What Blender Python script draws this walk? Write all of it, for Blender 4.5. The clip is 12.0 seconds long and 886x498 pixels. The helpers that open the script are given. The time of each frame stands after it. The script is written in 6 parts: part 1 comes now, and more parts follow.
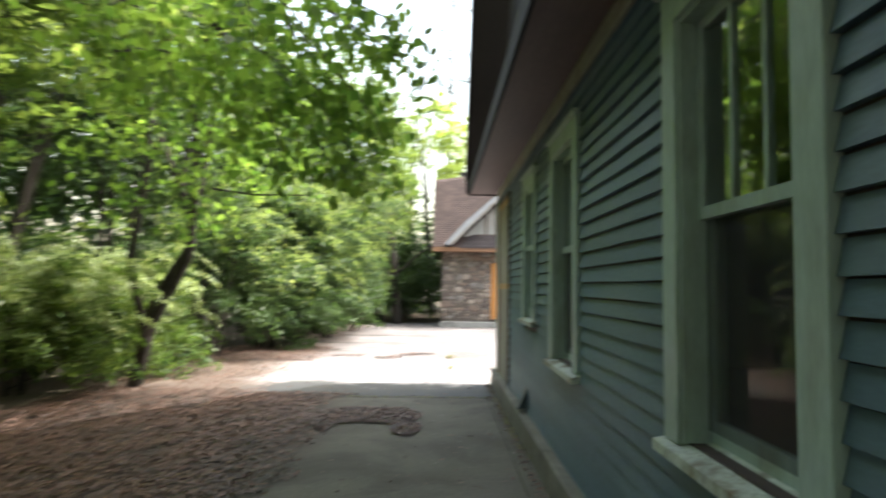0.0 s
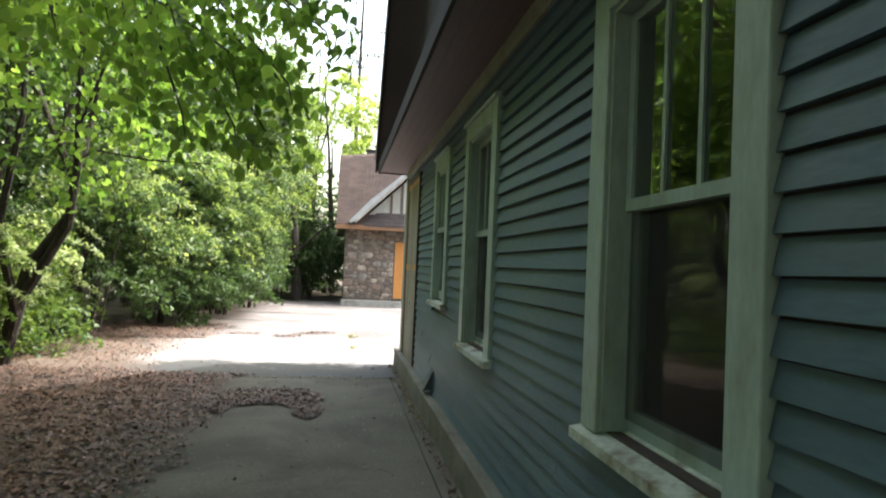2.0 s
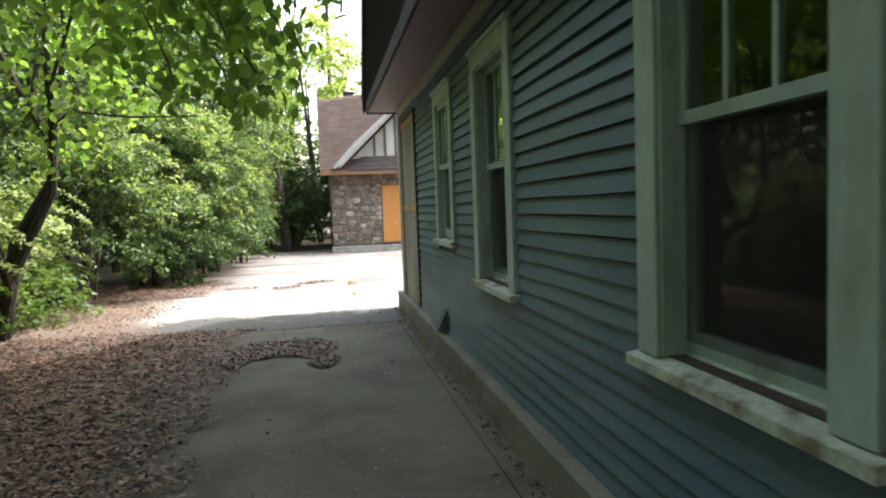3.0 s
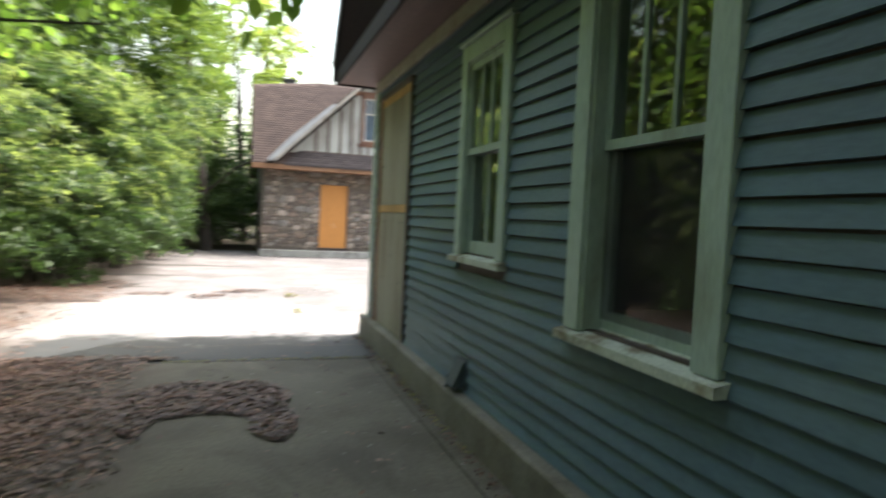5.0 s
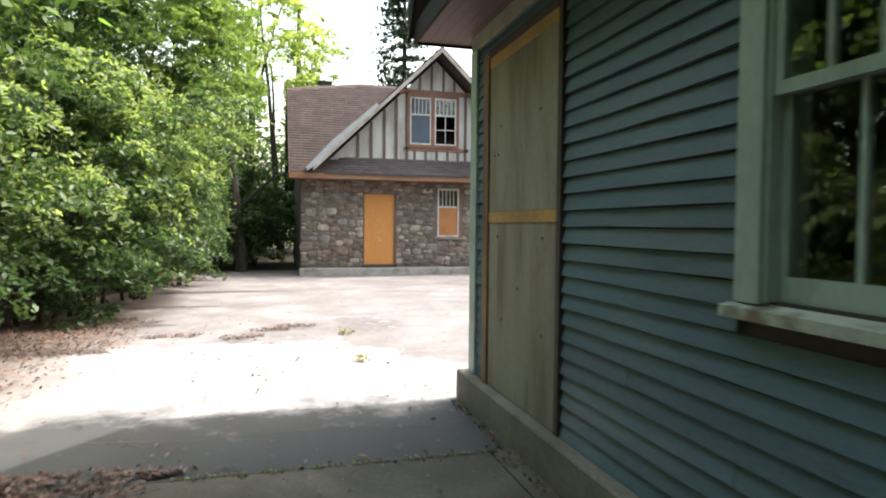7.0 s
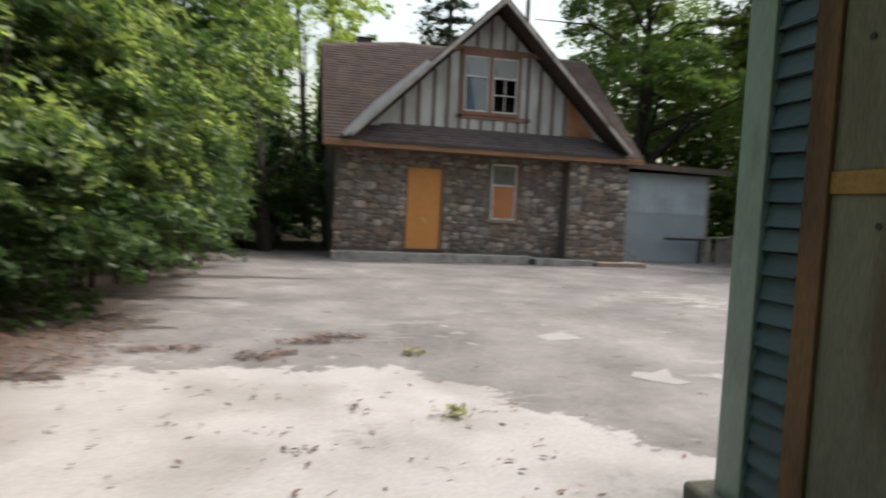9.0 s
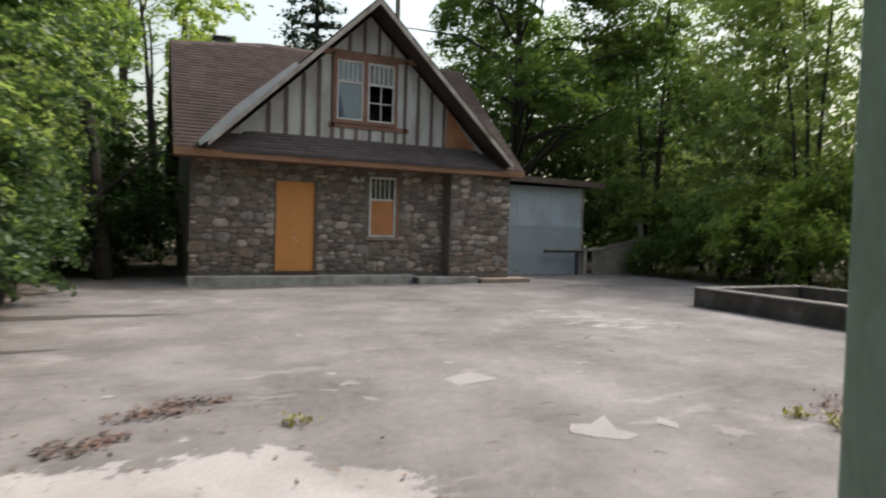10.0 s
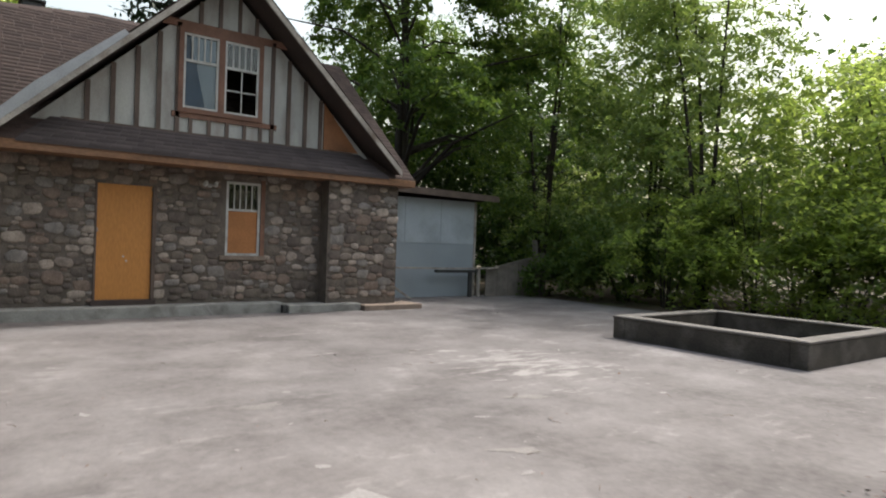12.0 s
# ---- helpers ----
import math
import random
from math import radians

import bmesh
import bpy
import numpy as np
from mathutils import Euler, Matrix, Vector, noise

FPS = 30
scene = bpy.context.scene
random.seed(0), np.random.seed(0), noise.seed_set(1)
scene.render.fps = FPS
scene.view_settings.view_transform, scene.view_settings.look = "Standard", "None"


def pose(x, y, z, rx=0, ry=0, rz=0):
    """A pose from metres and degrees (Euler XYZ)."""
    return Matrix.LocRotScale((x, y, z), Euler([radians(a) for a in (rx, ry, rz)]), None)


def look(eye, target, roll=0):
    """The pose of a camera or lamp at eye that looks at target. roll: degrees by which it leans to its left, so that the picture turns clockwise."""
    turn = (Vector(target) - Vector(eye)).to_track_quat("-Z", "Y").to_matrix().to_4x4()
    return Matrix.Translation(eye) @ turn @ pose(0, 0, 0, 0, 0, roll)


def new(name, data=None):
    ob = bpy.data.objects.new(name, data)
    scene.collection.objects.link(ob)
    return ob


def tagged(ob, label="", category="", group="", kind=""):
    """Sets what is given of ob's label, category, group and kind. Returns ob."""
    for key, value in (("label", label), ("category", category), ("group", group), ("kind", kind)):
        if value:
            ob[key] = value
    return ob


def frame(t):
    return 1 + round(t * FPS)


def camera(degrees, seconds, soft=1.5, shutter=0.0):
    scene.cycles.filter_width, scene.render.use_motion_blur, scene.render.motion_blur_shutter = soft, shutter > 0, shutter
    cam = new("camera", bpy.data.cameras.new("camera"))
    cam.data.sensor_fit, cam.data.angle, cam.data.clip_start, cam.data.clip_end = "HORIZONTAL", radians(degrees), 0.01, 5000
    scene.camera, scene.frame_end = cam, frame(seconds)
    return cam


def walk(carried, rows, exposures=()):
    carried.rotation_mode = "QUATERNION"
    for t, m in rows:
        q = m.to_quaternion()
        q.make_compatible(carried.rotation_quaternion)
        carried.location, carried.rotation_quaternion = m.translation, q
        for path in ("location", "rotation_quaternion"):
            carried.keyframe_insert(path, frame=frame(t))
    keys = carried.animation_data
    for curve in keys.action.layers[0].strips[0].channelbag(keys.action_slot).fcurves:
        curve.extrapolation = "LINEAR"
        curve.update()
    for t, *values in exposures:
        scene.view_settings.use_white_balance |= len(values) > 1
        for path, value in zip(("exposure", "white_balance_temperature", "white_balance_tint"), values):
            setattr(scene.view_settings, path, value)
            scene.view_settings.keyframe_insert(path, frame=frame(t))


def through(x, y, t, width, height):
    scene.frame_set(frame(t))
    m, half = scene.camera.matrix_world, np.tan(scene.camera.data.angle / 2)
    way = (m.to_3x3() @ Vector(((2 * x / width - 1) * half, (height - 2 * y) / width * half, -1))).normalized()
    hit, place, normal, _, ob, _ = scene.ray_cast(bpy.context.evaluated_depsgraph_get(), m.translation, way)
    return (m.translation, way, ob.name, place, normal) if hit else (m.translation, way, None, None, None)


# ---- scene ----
cam = camera(70.9, 12.0, soft=1.9, shutter=0.5)
PATH = [
    (0, (0.071, 0.123, 1.533), (0.079, 2.12, 1.652), 0.7),
    (0.5, (-0.027, 0.327, 1.536), (0.367, 2.281, 1.696), -0.3),
    (1, (-0.065, 0.384, 1.538), (0.358, 2.331, 1.706), 0.3),
    (1.2, (-0.067, 0.385, 1.527), (0.367, 2.331, 1.692), 0.7),
    (1.5, (-0.04, 0.309, 1.561), (0.337, 2.267, 1.725), -0.7),
    (2, (-0.01, 0.241, 1.551), (0.313, 2.214, 1.611), 2.5),
    (2.5, (-0.065, 0.336, 1.526), (0.348, 2.292, 1.466), -0.2),
    (2.7, (-0.124, 0.335, 1.538), (0.249, 2.296, 1.407), -2.2),
    (4.3, (-0.417, 1.79, 1.478), (-0.092, 3.759, 1.346), 0.1),
    (4.5, (-0.429, 2.044, 1.467), (-0.172, 4.024, 1.358), -0.6),
    (5, (-0.535, 2.547, 1.453), (0.087, 4.445, 1.358), 2.7),
    (5.5, (-0.516, 3.177, 1.487), (0.396, 4.957, 1.468), 2.1),
    (6, (-0.533, 3.812, 1.454), (0.208, 5.668, 1.383), 0.6),
    (6.5, (-0.596, 4.392, 1.459), (-0.039, 6.309, 1.336), 3.1),
    (7, (-0.616, 4.983, 1.469), (-0.094, 6.912, 1.397), 0.5),
    (7.2, (-0.615, 5.265, 1.466), (-0.089, 7.194, 1.411), 2.3),
    (8.8, (-0.903, 7.497, 1.346), (-0.572, 9.468, 1.264), 0.3),
    (9, (-0.794, 7.728, 1.392), (-0.333, 9.669, 1.262), 2.7),
    (9.5, (-0.799, 8.422, 1.385), (-0.084, 10.286, 1.266), 2.4),
    (10, (-0.65, 8.959, 1.456), (0.202, 10.768, 1.384), 1.6),
    (10.5, (-0.48, 9.646, 1.466), (0.607, 11.324, 1.425), 4.1),
    (10.9, (-0.292, 9.948, 1.497), (0.917, 11.54, 1.417), 1.2),
    (11, (-0.239, 10.025, 1.493), (0.987, 11.603, 1.417), 2.7),
    (11.5, (0.123, 10.591, 1.492), (1.324, 12.189, 1.433), 3.5),
    (12, (0.414, 11.131, 1.497), (1.598, 12.743, 1.486), 1.9),
]
EXPOSURES = [(0, 0.80), (0.5, 0.86), (1.5, 0.82), (2.5, 0.72), (4.5, 0.74), (5.0, 0.62), (5.5, 0.46), (6.0, 0.66), (6.5, 0.66), (7.2, 0.21), (9.0, -0.74), (10.0, -0.89), (12.0, -0.82)]
walk(cam, [(t, look(eye, target, roll)) for t, eye, target, roll in PATH], EXPOSURES)

# ---- light ----
SUN_ELEVATION, SUN_AZIMUTH = radians(58.5), radians(5)  # azimuth from +x towards +y
world = bpy.data.worlds.new("sky")
scene.world = world
world.use_nodes = True
wn = world.node_tree
sky = wn.nodes.new("ShaderNodeTexSky")
sky.sky_type = "NISHITA"
sky.sun_disc = False
sky.sun_elevation = SUN_ELEVATION
sky.sun_rotation = radians(90) - SUN_AZIMUTH
sky.dust_density, sky.air_density = 6.0, 2.0
wn.nodes["Background"].inputs["Strength"].default_value = 0.15
haze = wn.nodes.new("ShaderNodeHueSaturation")
haze.inputs["Saturation"].default_value, haze.inputs["Value"].default_value = 0.68, 3.25
wn.links.new(sky.outputs["Color"], haze.inputs["Color"])
wn.links.new(haze.outputs["Color"], wn.nodes["Background"].inputs["Color"])
sun = new("sun", bpy.data.lights.new("sun", "SUN"))
sun.data.energy, sun.data.angle, sun.data.color = 5.0, radians(0.55), (1.0, 0.97, 0.945)
sun.matrix_world = look((30 * math.cos(SUN_ELEVATION) * math.cos(SUN_AZIMUTH), 30 * math.cos(SUN_ELEVATION) * math.sin(SUN_AZIMUTH), 30 * math.sin(SUN_ELEVATION)), (0, 0, 0))

# ---- materials ----
def material(name, colour, rough=0.7, scale=8.0, amount=0.25, fine=60.0, fine_amount=0.15, bump=0.3, bump_dist=0.01, metal=0.0,
             stain=None, stain_scale=1.2, stain_lo=0.5, stain_hi=0.7, stretch=(1, 1, 1), island=0.0, obj_random=0.0):
    """A surface with broad and fine variation of tone, relief, and stains of another colour."""
    m = bpy.data.materials.new(name)
    m.use_nodes = True
    nt = m.node_tree
    N, L = nt.nodes, nt.links
    b = N["Principled BSDF"]
    b.inputs["Roughness"].default_value, b.inputs["Metallic"].default_value = rough, metal
    geo = N.new("ShaderNodeNewGeometry")
    mp = N.new("ShaderNodeMapping")
    mp.inputs["Scale"].default_value = stretch
    L.new(geo.outputs["Position"], mp.inputs["Vector"])

    def noise_node(sc, detail=5.0):
        n = N.new("ShaderNodeTexNoise")
        n.inputs["Scale"].default_value, n.inputs["Detail"].default_value = sc, detail
        L.new(mp.outputs["Vector"], n.inputs["Vector"])
        return n.outputs["Fac"]

    def ranged(sock, lo, hi, a, z):
        r = N.new("ShaderNodeMapRange")
        for k, v in zip(("From Min", "From Max", "To Min", "To Max"), (lo, hi, a, z)):
            r.inputs[k].default_value = v
        L.new(sock, r.inputs["Value"])
        return r.outputs["Result"]

    def mult(a, c):
        x = N.new("ShaderNodeMath")
        x.operation = "MULTIPLY"
        L.new(a, x.inputs[0]), L.new(c, x.inputs[1])
        return x.outputs[0]

    broad, grain = noise_node(scale), noise_node(fine, 8.0)
    value = mult(ranged(broad, 0.3, 0.7, 1 - amount, 1 + amount), ranged(grain, 0.3, 0.7, 1 - fine_amount, 1 + fine_amount))
    if island:
        value = mult(value, ranged(geo.outputs["Random Per Island"], 0, 1, 1 - island, 1 + island))
    if obj_random:
        oi = N.new("ShaderNodeObjectInfo")
        value = mult(value, ranged(oi.outputs["Random"], 0, 1, 1 - obj_random, 1 + obj_random))
    base = N.new("ShaderNodeMix")
    base.data_type = "RGBA"
    base.inputs["A"].default_value = (*colour, 1)
    base.inputs["B"].default_value = (*(stain or colour), 1)
    base.inputs["Factor"].default_value = 0
    if stain:
        L.new(ranged(noise_node(stain_scale, 9.0), stain_lo, stain_hi, 0, 1), base.inputs["Factor"])
    vm = N.new("ShaderNodeVectorMath")
    vm.operation = "SCALE"
    L.new(base.outputs["Result"], vm.inputs[0])
    L.new(value, vm.inputs["Scale"])
    L.new(vm.outputs["Vector"], b.inputs["Base Color"])
    if bump:
        bp = N.new("ShaderNodeBump")
        bp.inputs["Strength"].default_value, bp.inputs["Distance"].default_value = bump, bump_dist
        L.new(grain, bp.inputs["Height"])
        L.new(bp.outputs["Normal"], b.inputs["Normal"])
    return m


def leaf_material(name, colour, colour2, through=0.45, rough=0.5):
    """Leaves: green of two tones by leaf, light shining through them."""
    m = bpy.data.materials.new(name)
    m.use_nodes = True
    nt = m.node_tree
    N, L = nt.nodes, nt.links
    b, out = N["Principled BSDF"], N["Material Output"]
    b.inputs["Roughness"].default_value = rough
    geo = N.new("ShaderNodeNewGeometry")
    n = N.new("ShaderNodeTexNoise")
    n.inputs["Scale"].default_value = 1.2
    L.new(geo.outputs["Position"], n.inputs["Vector"])
    add = N.new("ShaderNodeMath")
    add.operation = "MULTIPLY_ADD"
    L.new(geo.outputs["Random Per Island"], add.inputs[0])
    add.inputs[1].default_value = 0.55
    L.new(n.outputs["Fac"], add.inputs[2])
    r = N.new("ShaderNodeMapRange")
    r.inputs["From Min"].default_value, r.inputs["From Max"].default_value = 0.35, 1.15
    L.new(add.outputs[0], r.inputs["Value"])
    mix = N.new("ShaderNodeMix")
    mix.data_type = "RGBA"
    mix.inputs["A"].default_value, mix.inputs["B"].default_value = (*colour, 1), (*colour2, 1)
    L.new(r.outputs["Result"], mix.inputs["Factor"])
    L.new(mix.outputs["Result"], b.inputs["Base Color"])
    tr = N.new("ShaderNodeBsdfTranslucent")
    warm = N.new("ShaderNodeVectorMath")
    warm.operation = "MULTIPLY"
    warm.inputs[1].default_value = (1.4, 1.4, 0.75)
    L.new(mix.outputs["Result"], warm.inputs[0])
    L.new(warm.outputs["Vector"], tr.inputs["Color"])
    sh = N.new("ShaderNodeMixShader")
    sh.inputs[0].default_value = through
    L.new(b.outputs[0], sh.inputs[1]), L.new(tr.outputs[0], sh.inputs[2]), L.new(sh.outputs[0], out.inputs["Surface"])
    return m


def glass_material(name, tint=(0.9, 0.95, 0.93), rough=0.01):
    m = bpy.data.materials.new(name)
    m.use_nodes = True
    b = m.node_tree.nodes["Principled BSDF"]
    b.inputs["Base Color"].default_value = (*tint, 1)
    b.inputs["Roughness"].default_value, b.inputs["IOR"].default_value = rough, 1.5
    b.inputs["Transmission Weight"].default_value = 1.0
    return m


M_SIDING = material("blue_siding_paint", (0.072, 0.125, 0.158), 0.55, 1.5, 0.14, 45, 0.10, 0.25, 0.004, stain=(0.115, 0.164, 0.182), stain_scale=2.2, stain_lo=0.48, stain_hi=0.8, stretch=(1, 0.35, 1.5), obj_random=0.10)
M_TRIM = material("pale_green_trim_paint", (0.325, 0.415, 0.365), 0.5, 3, 0.12, 45, 0.10, 0.35, 0.003, stain=(0.185, 0.210, 0.151), stain_scale=6, stain_lo=0.52, stain_hi=0.78, stretch=(1, 1, 0.35))
M_SILL = material("worn_sill_paint", (0.450, 0.495, 0.423), 0.7, 5, 0.12, 50, 0.15, 0.5, 0.004, stain=(0.180, 0.153, 0.099), stain_scale=7, stain_lo=0.48, stain_hi=0.66)
M_SOFFIT = material("brown_soffit_boards", (0.082, 0.043, 0.034), 0.6, 2, 0.2, 35, 0.15, 0.3, 0.004, stretch=(1, 0.3, 1), island=0.12)
M_FRIEZE = material("weathered_frieze_paint", (0.31, 0.31, 0.235), 0.7, 3, 0.2, 40, 0.15, 0.3, 0.004, stain=(0.18, 0.155, 0.105), stain_scale=3)
M_EAVE = material("near_black_eave_wood", (0.016, 0.012, 0.011), 0.95, 3, 0.25, 40, 0.2, 0.4, 0.005, stretch=(1, 0.3, 1))
M_DARKWOOD = material("dark_brown_wood", (0.055, 0.038, 0.032), 0.7, 3, 0.2, 40, 0.2, 0.4, 0.005, stretch=(1, 0.3, 1))
M_PLINTH = material("stained_plinth_concrete", (0.180, 0.172, 0.139), 0.85, 1.5, 0.2, 40, 0.18, 0.5, 0.006, stain=(0.131, 0.115, 0.082), stain_scale=2.5, stain_lo=0.45, stain_hi=0.7)
M_PLY_GREY = material("weathered_plywood", (0.235, 0.225, 0.168), 0.8, 1.2, 0.18, 50, 0.15, 0.3, 0.003, stain=(0.15, 0.115, 0.075), stain_scale=2.2, stretch=(1, 2, 0.4))
M_BATTEN_OLD = material("rust_stained_board", (0.22, 0.12, 0.055), 0.75, 2, 0.3, 40, 0.2, 0.4, 0.004, stain=(0.14, 0.075, 0.04), stain_scale=3, stain_lo=0.45, stain_hi=0.65, stretch=(1, 2, 0.4))
M_STRAP = material("yellow_pine_strap", (0.38, 0.22, 0.07), 0.7, 3, 0.2, 40, 0.2, 0.3, 0.003)
M_PLY_ORANGE = material("orange_plywood", (0.50, 0.215, 0.052), 0.65, 0.8, 0.1, 30, 0.1, 0.2, 0.003, stretch=(1, 1, 0.3))
M_STONE = material("field_stone", (0.20, 0.17, 0.145), 0.85, 7, 0.3, 45, 0.25, 0.7, 0.01, stain=(0.28, 0.235, 0.20), stain_scale=3, obj_random=0.15)
M_STONE_JOIN = material("field_stone_small", (0.20, 0.17, 0.145), 0.85, 7, 0.3, 45, 0.25, 0.7, 0.01, stain=(0.28, 0.235, 0.20), stain_scale=3, island=0.15)
def stone_tones(m, by_island=False):
    """Gives each stone one of several tones: tan, grey, dark, pinkish."""
    nt = m.node_tree
    src = nt.nodes.new("ShaderNodeNewGeometry").outputs["Random Per Island"] if by_island else nt.nodes.new("ShaderNodeObjectInfo").outputs["Random"]
    ramp = nt.nodes.new("ShaderNodeValToRGB")
    ramp.color_ramp.interpolation = "CONSTANT"
    tones = ((0.0, (0.165, 0.134, 0.108)), (0.2, (0.235, 0.19, 0.158)), (0.36, (0.12, 0.095, 0.08)), (0.5, (0.20, 0.178, 0.16)), (0.66, (0.18, 0.132, 0.105)), (0.82, (0.29, 0.24, 0.20)), (0.94, (0.105, 0.085, 0.072)))
    while len(ramp.color_ramp.elements) < len(tones):
        ramp.color_ramp.elements.new(0.5)
    for el, (p, c) in zip(ramp.color_ramp.elements, tones):
        el.position, el.color = p, (*c, 1)
    mix = [n for n in nt.nodes if n.bl_idname == "ShaderNodeMix"][0]
    nt.links.new(src, ramp.inputs["Fac"])
    nt.links.new(ramp.outputs["Color"], mix.inputs["A"])
    nt.links.new(ramp.outputs["Color"], mix.inputs["B"])


stone_tones(M_STONE), stone_tones(M_STONE_JOIN, True)
M_MORTAR = material("dark_mortar", (0.13, 0.108, 0.09), 0.95, 5, 0.25, 60, 0.3, 0.6, 0.01)
M_STEP = material("grey_step_concrete", (0.30, 0.30, 0.28), 0.85, 1.5, 0.18, 40, 0.15, 0.4, 0.005, stain=(0.17, 0.165, 0.15), stain_scale=2.5)
M_BRICK = material("low_brick_step", (0.215, 0.165, 0.13), 0.85, 4, 0.25, 40, 0.2, 0.5, 0.006)
M_SHINGLE = material("brown_asphalt_shingle", (0.056, 0.038, 0.033), 0.92, 1.6, 0.16, 70, 0.4, 0.6, 0.004, island=0.2)
M_SHINGLE_DARK = material("dark_pent_shingle", (0.062, 0.05, 0.05), 0.9, 0.8, 0.15, 90, 0.25, 0.6, 0.004, island=0.2)
M_FASCIA = material("orange_brown_fascia", (0.215, 0.108, 0.054), 0.7, 2.5, 0.3, 40, 0.2, 0.3, 0.004, stain=(0.15, 0.085, 0.05), stain_scale=2.5, stretch=(0.4, 1, 1))
M_RAKE = material("weathered_grey_rake_board", (0.33, 0.30, 0.265), 0.75, 2.5, 0.25, 40, 0.2, 0.4, 0.004, stain=(0.18, 0.14, 0.11), stain_scale=3)
M_FLASH = material("grey_metal_flashing", (0.36, 0.37, 0.38), 0.45, 2.5, 0.15, 40, 0.1, 0.2, 0.003, metal=0.4)
M_STUCCO = material("dirty_white_stucco", (0.40, 0.40, 0.375), 0.85, 1.8, 0.15, 60, 0.12, 0.4, 0.004, stain=(0.26, 0.235, 0.21), stain_scale=2, stain_lo=0.44, stain_hi=0.72, stretch=(1.5, 1, 0.5))
M_TIMBER = material("dark_brown_timber", (0.105, 0.075, 0.06), 0.75, 3, 0.25, 45, 0.2, 0.4, 0.004)
M_BROWN_FRAME = material("faded_red_brown_frame", (0.17, 0.085, 0.055), 0.7, 3, 0.25, 45, 0.2, 0.3, 0.004)
M_BROWN_PANEL = material("orange_brown_panel", (0.26, 0.115, 0.05), 0.75, 2, 0.3, 45, 0.2, 0.3, 0.004)
M_PLY_RUST = material("rust_brown_plywood", (0.36, 0.15, 0.05), 0.7, 1.5, 0.2, 30, 0.12, 0.2, 0.003)
M_WHITE = material("weathered_white_sash_paint", (0.50, 0.50, 0.475), 0.6, 4, 0.12, 40, 0.12, 0.3, 0.002, stain=(0.32, 0.29, 0.25), stain_scale=6, stain_lo=0.5, stain_hi=0.75)
M_BLUECLOTH = material("pale_blue_blind", (0.125, 0.18, 0.255), 0.8, 3, 0.12, 60, 0.08, 0.2, 0.003)
M_SHED = material("grey_blue_shed_panel", (0.43, 0.48, 0.52), 0.7, 0.7, 0.10, 40, 0.08, 0.2, 0.003, stain=(0.29, 0.32, 0.34), stain_scale=0.8)
M_SHED_DARK = material("darker_grey_shed_panel", (0.31, 0.35, 0.38), 0.7, 0.7, 0.10, 40, 0.08, 0.2, 0.003)
M_OLDWOOD = material("grey_weathered_wood", (0.20, 0.175, 0.15), 0.85, 3, 0.25, 45, 0.25, 0.5, 0.006)
M_PLANTER = material("old_dark_planter_concrete", (0.059, 0.052, 0.043), 0.9, 2, 0.3, 40, 0.25, 0.6, 0.008, stain=(0.119, 0.108, 0.095), stain_scale=2.5, stain_lo=0.52, stain_hi=0.75)
M_COPING = material("pale_planter_coping", (0.15, 0.138, 0.126), 0.85, 2, 0.2, 40, 0.2, 0.5, 0.006)
M_SOIL = material("forest_soil", (0.085, 0.062, 0.042), 0.95, 1.2, 0.3, 30, 0.35, 0.8, 0.03, stain=(0.05, 0.065, 0.025), stain_scale=0.6)
M_INSIDE = material("dim_plaster", (0.20, 0.17, 0.14), 0.9, 1.5, 0.15, 40, 0.08, 0.2, 0.003)
M_INFLOOR = material("old_floorboards", (0.10, 0.06, 0.04), 0.6, 2, 0.2, 40, 0.15, 0.2, 0.003)
M_VENT = material("dark_teal_vent_metal", (0.045, 0.065, 0.075), 0.5, 4, 0.15, 40, 0.1, 0.1, 0.002)
M_IRON = material("dark_iron", (0.05, 0.05, 0.05), 0.6, 4, 0.2, 40, 0.15, 0.2, 0.002)
M_BARK = material("grey_brown_bark", (0.036, 0.029, 0.023), 0.95, 4, 0.3, 30, 0.3, 1.0, 0.03, stretch=(1, 1, 0.3))
M_DEADLEAF = material("dry_leaf", (0.115, 0.063, 0.045), 0.6, 3, 0.25, 40, 0.15, 0.0, island=0.75, stain=(0.078, 0.050, 0.041), stain_scale=2.2)
M_TWIG = material("dry_twig", (0.14, 0.10, 0.07), 0.9, 3, 0.2, 40, 0.15, 0.0)
M_GLASS = glass_material("window_glass")
def screen_material():
    """Fine dark insect mesh: partly open, partly dull wire."""
    m = bpy.data.materials.new("insect_screen")
    m.use_nodes = True
    N, L = m.node_tree.nodes, m.node_tree.links
    b, out = N["Principled BSDF"], N["Material Output"]
    b.inputs["Base Color"].default_value, b.inputs["Roughness"].default_value = (0.022, 0.019, 0.016, 1), 0.9
    t, mix = N.new("ShaderNodeBsdfTransparent"), N.new("ShaderNodeMixShader")
    mix.inputs[0].default_value = 0.24
    L.new(t.outputs[0], mix.inputs[1]), L.new(b.outputs[0], mix.inputs[2]), L.new(mix.outputs[0], out.inputs["Surface"])
    return m


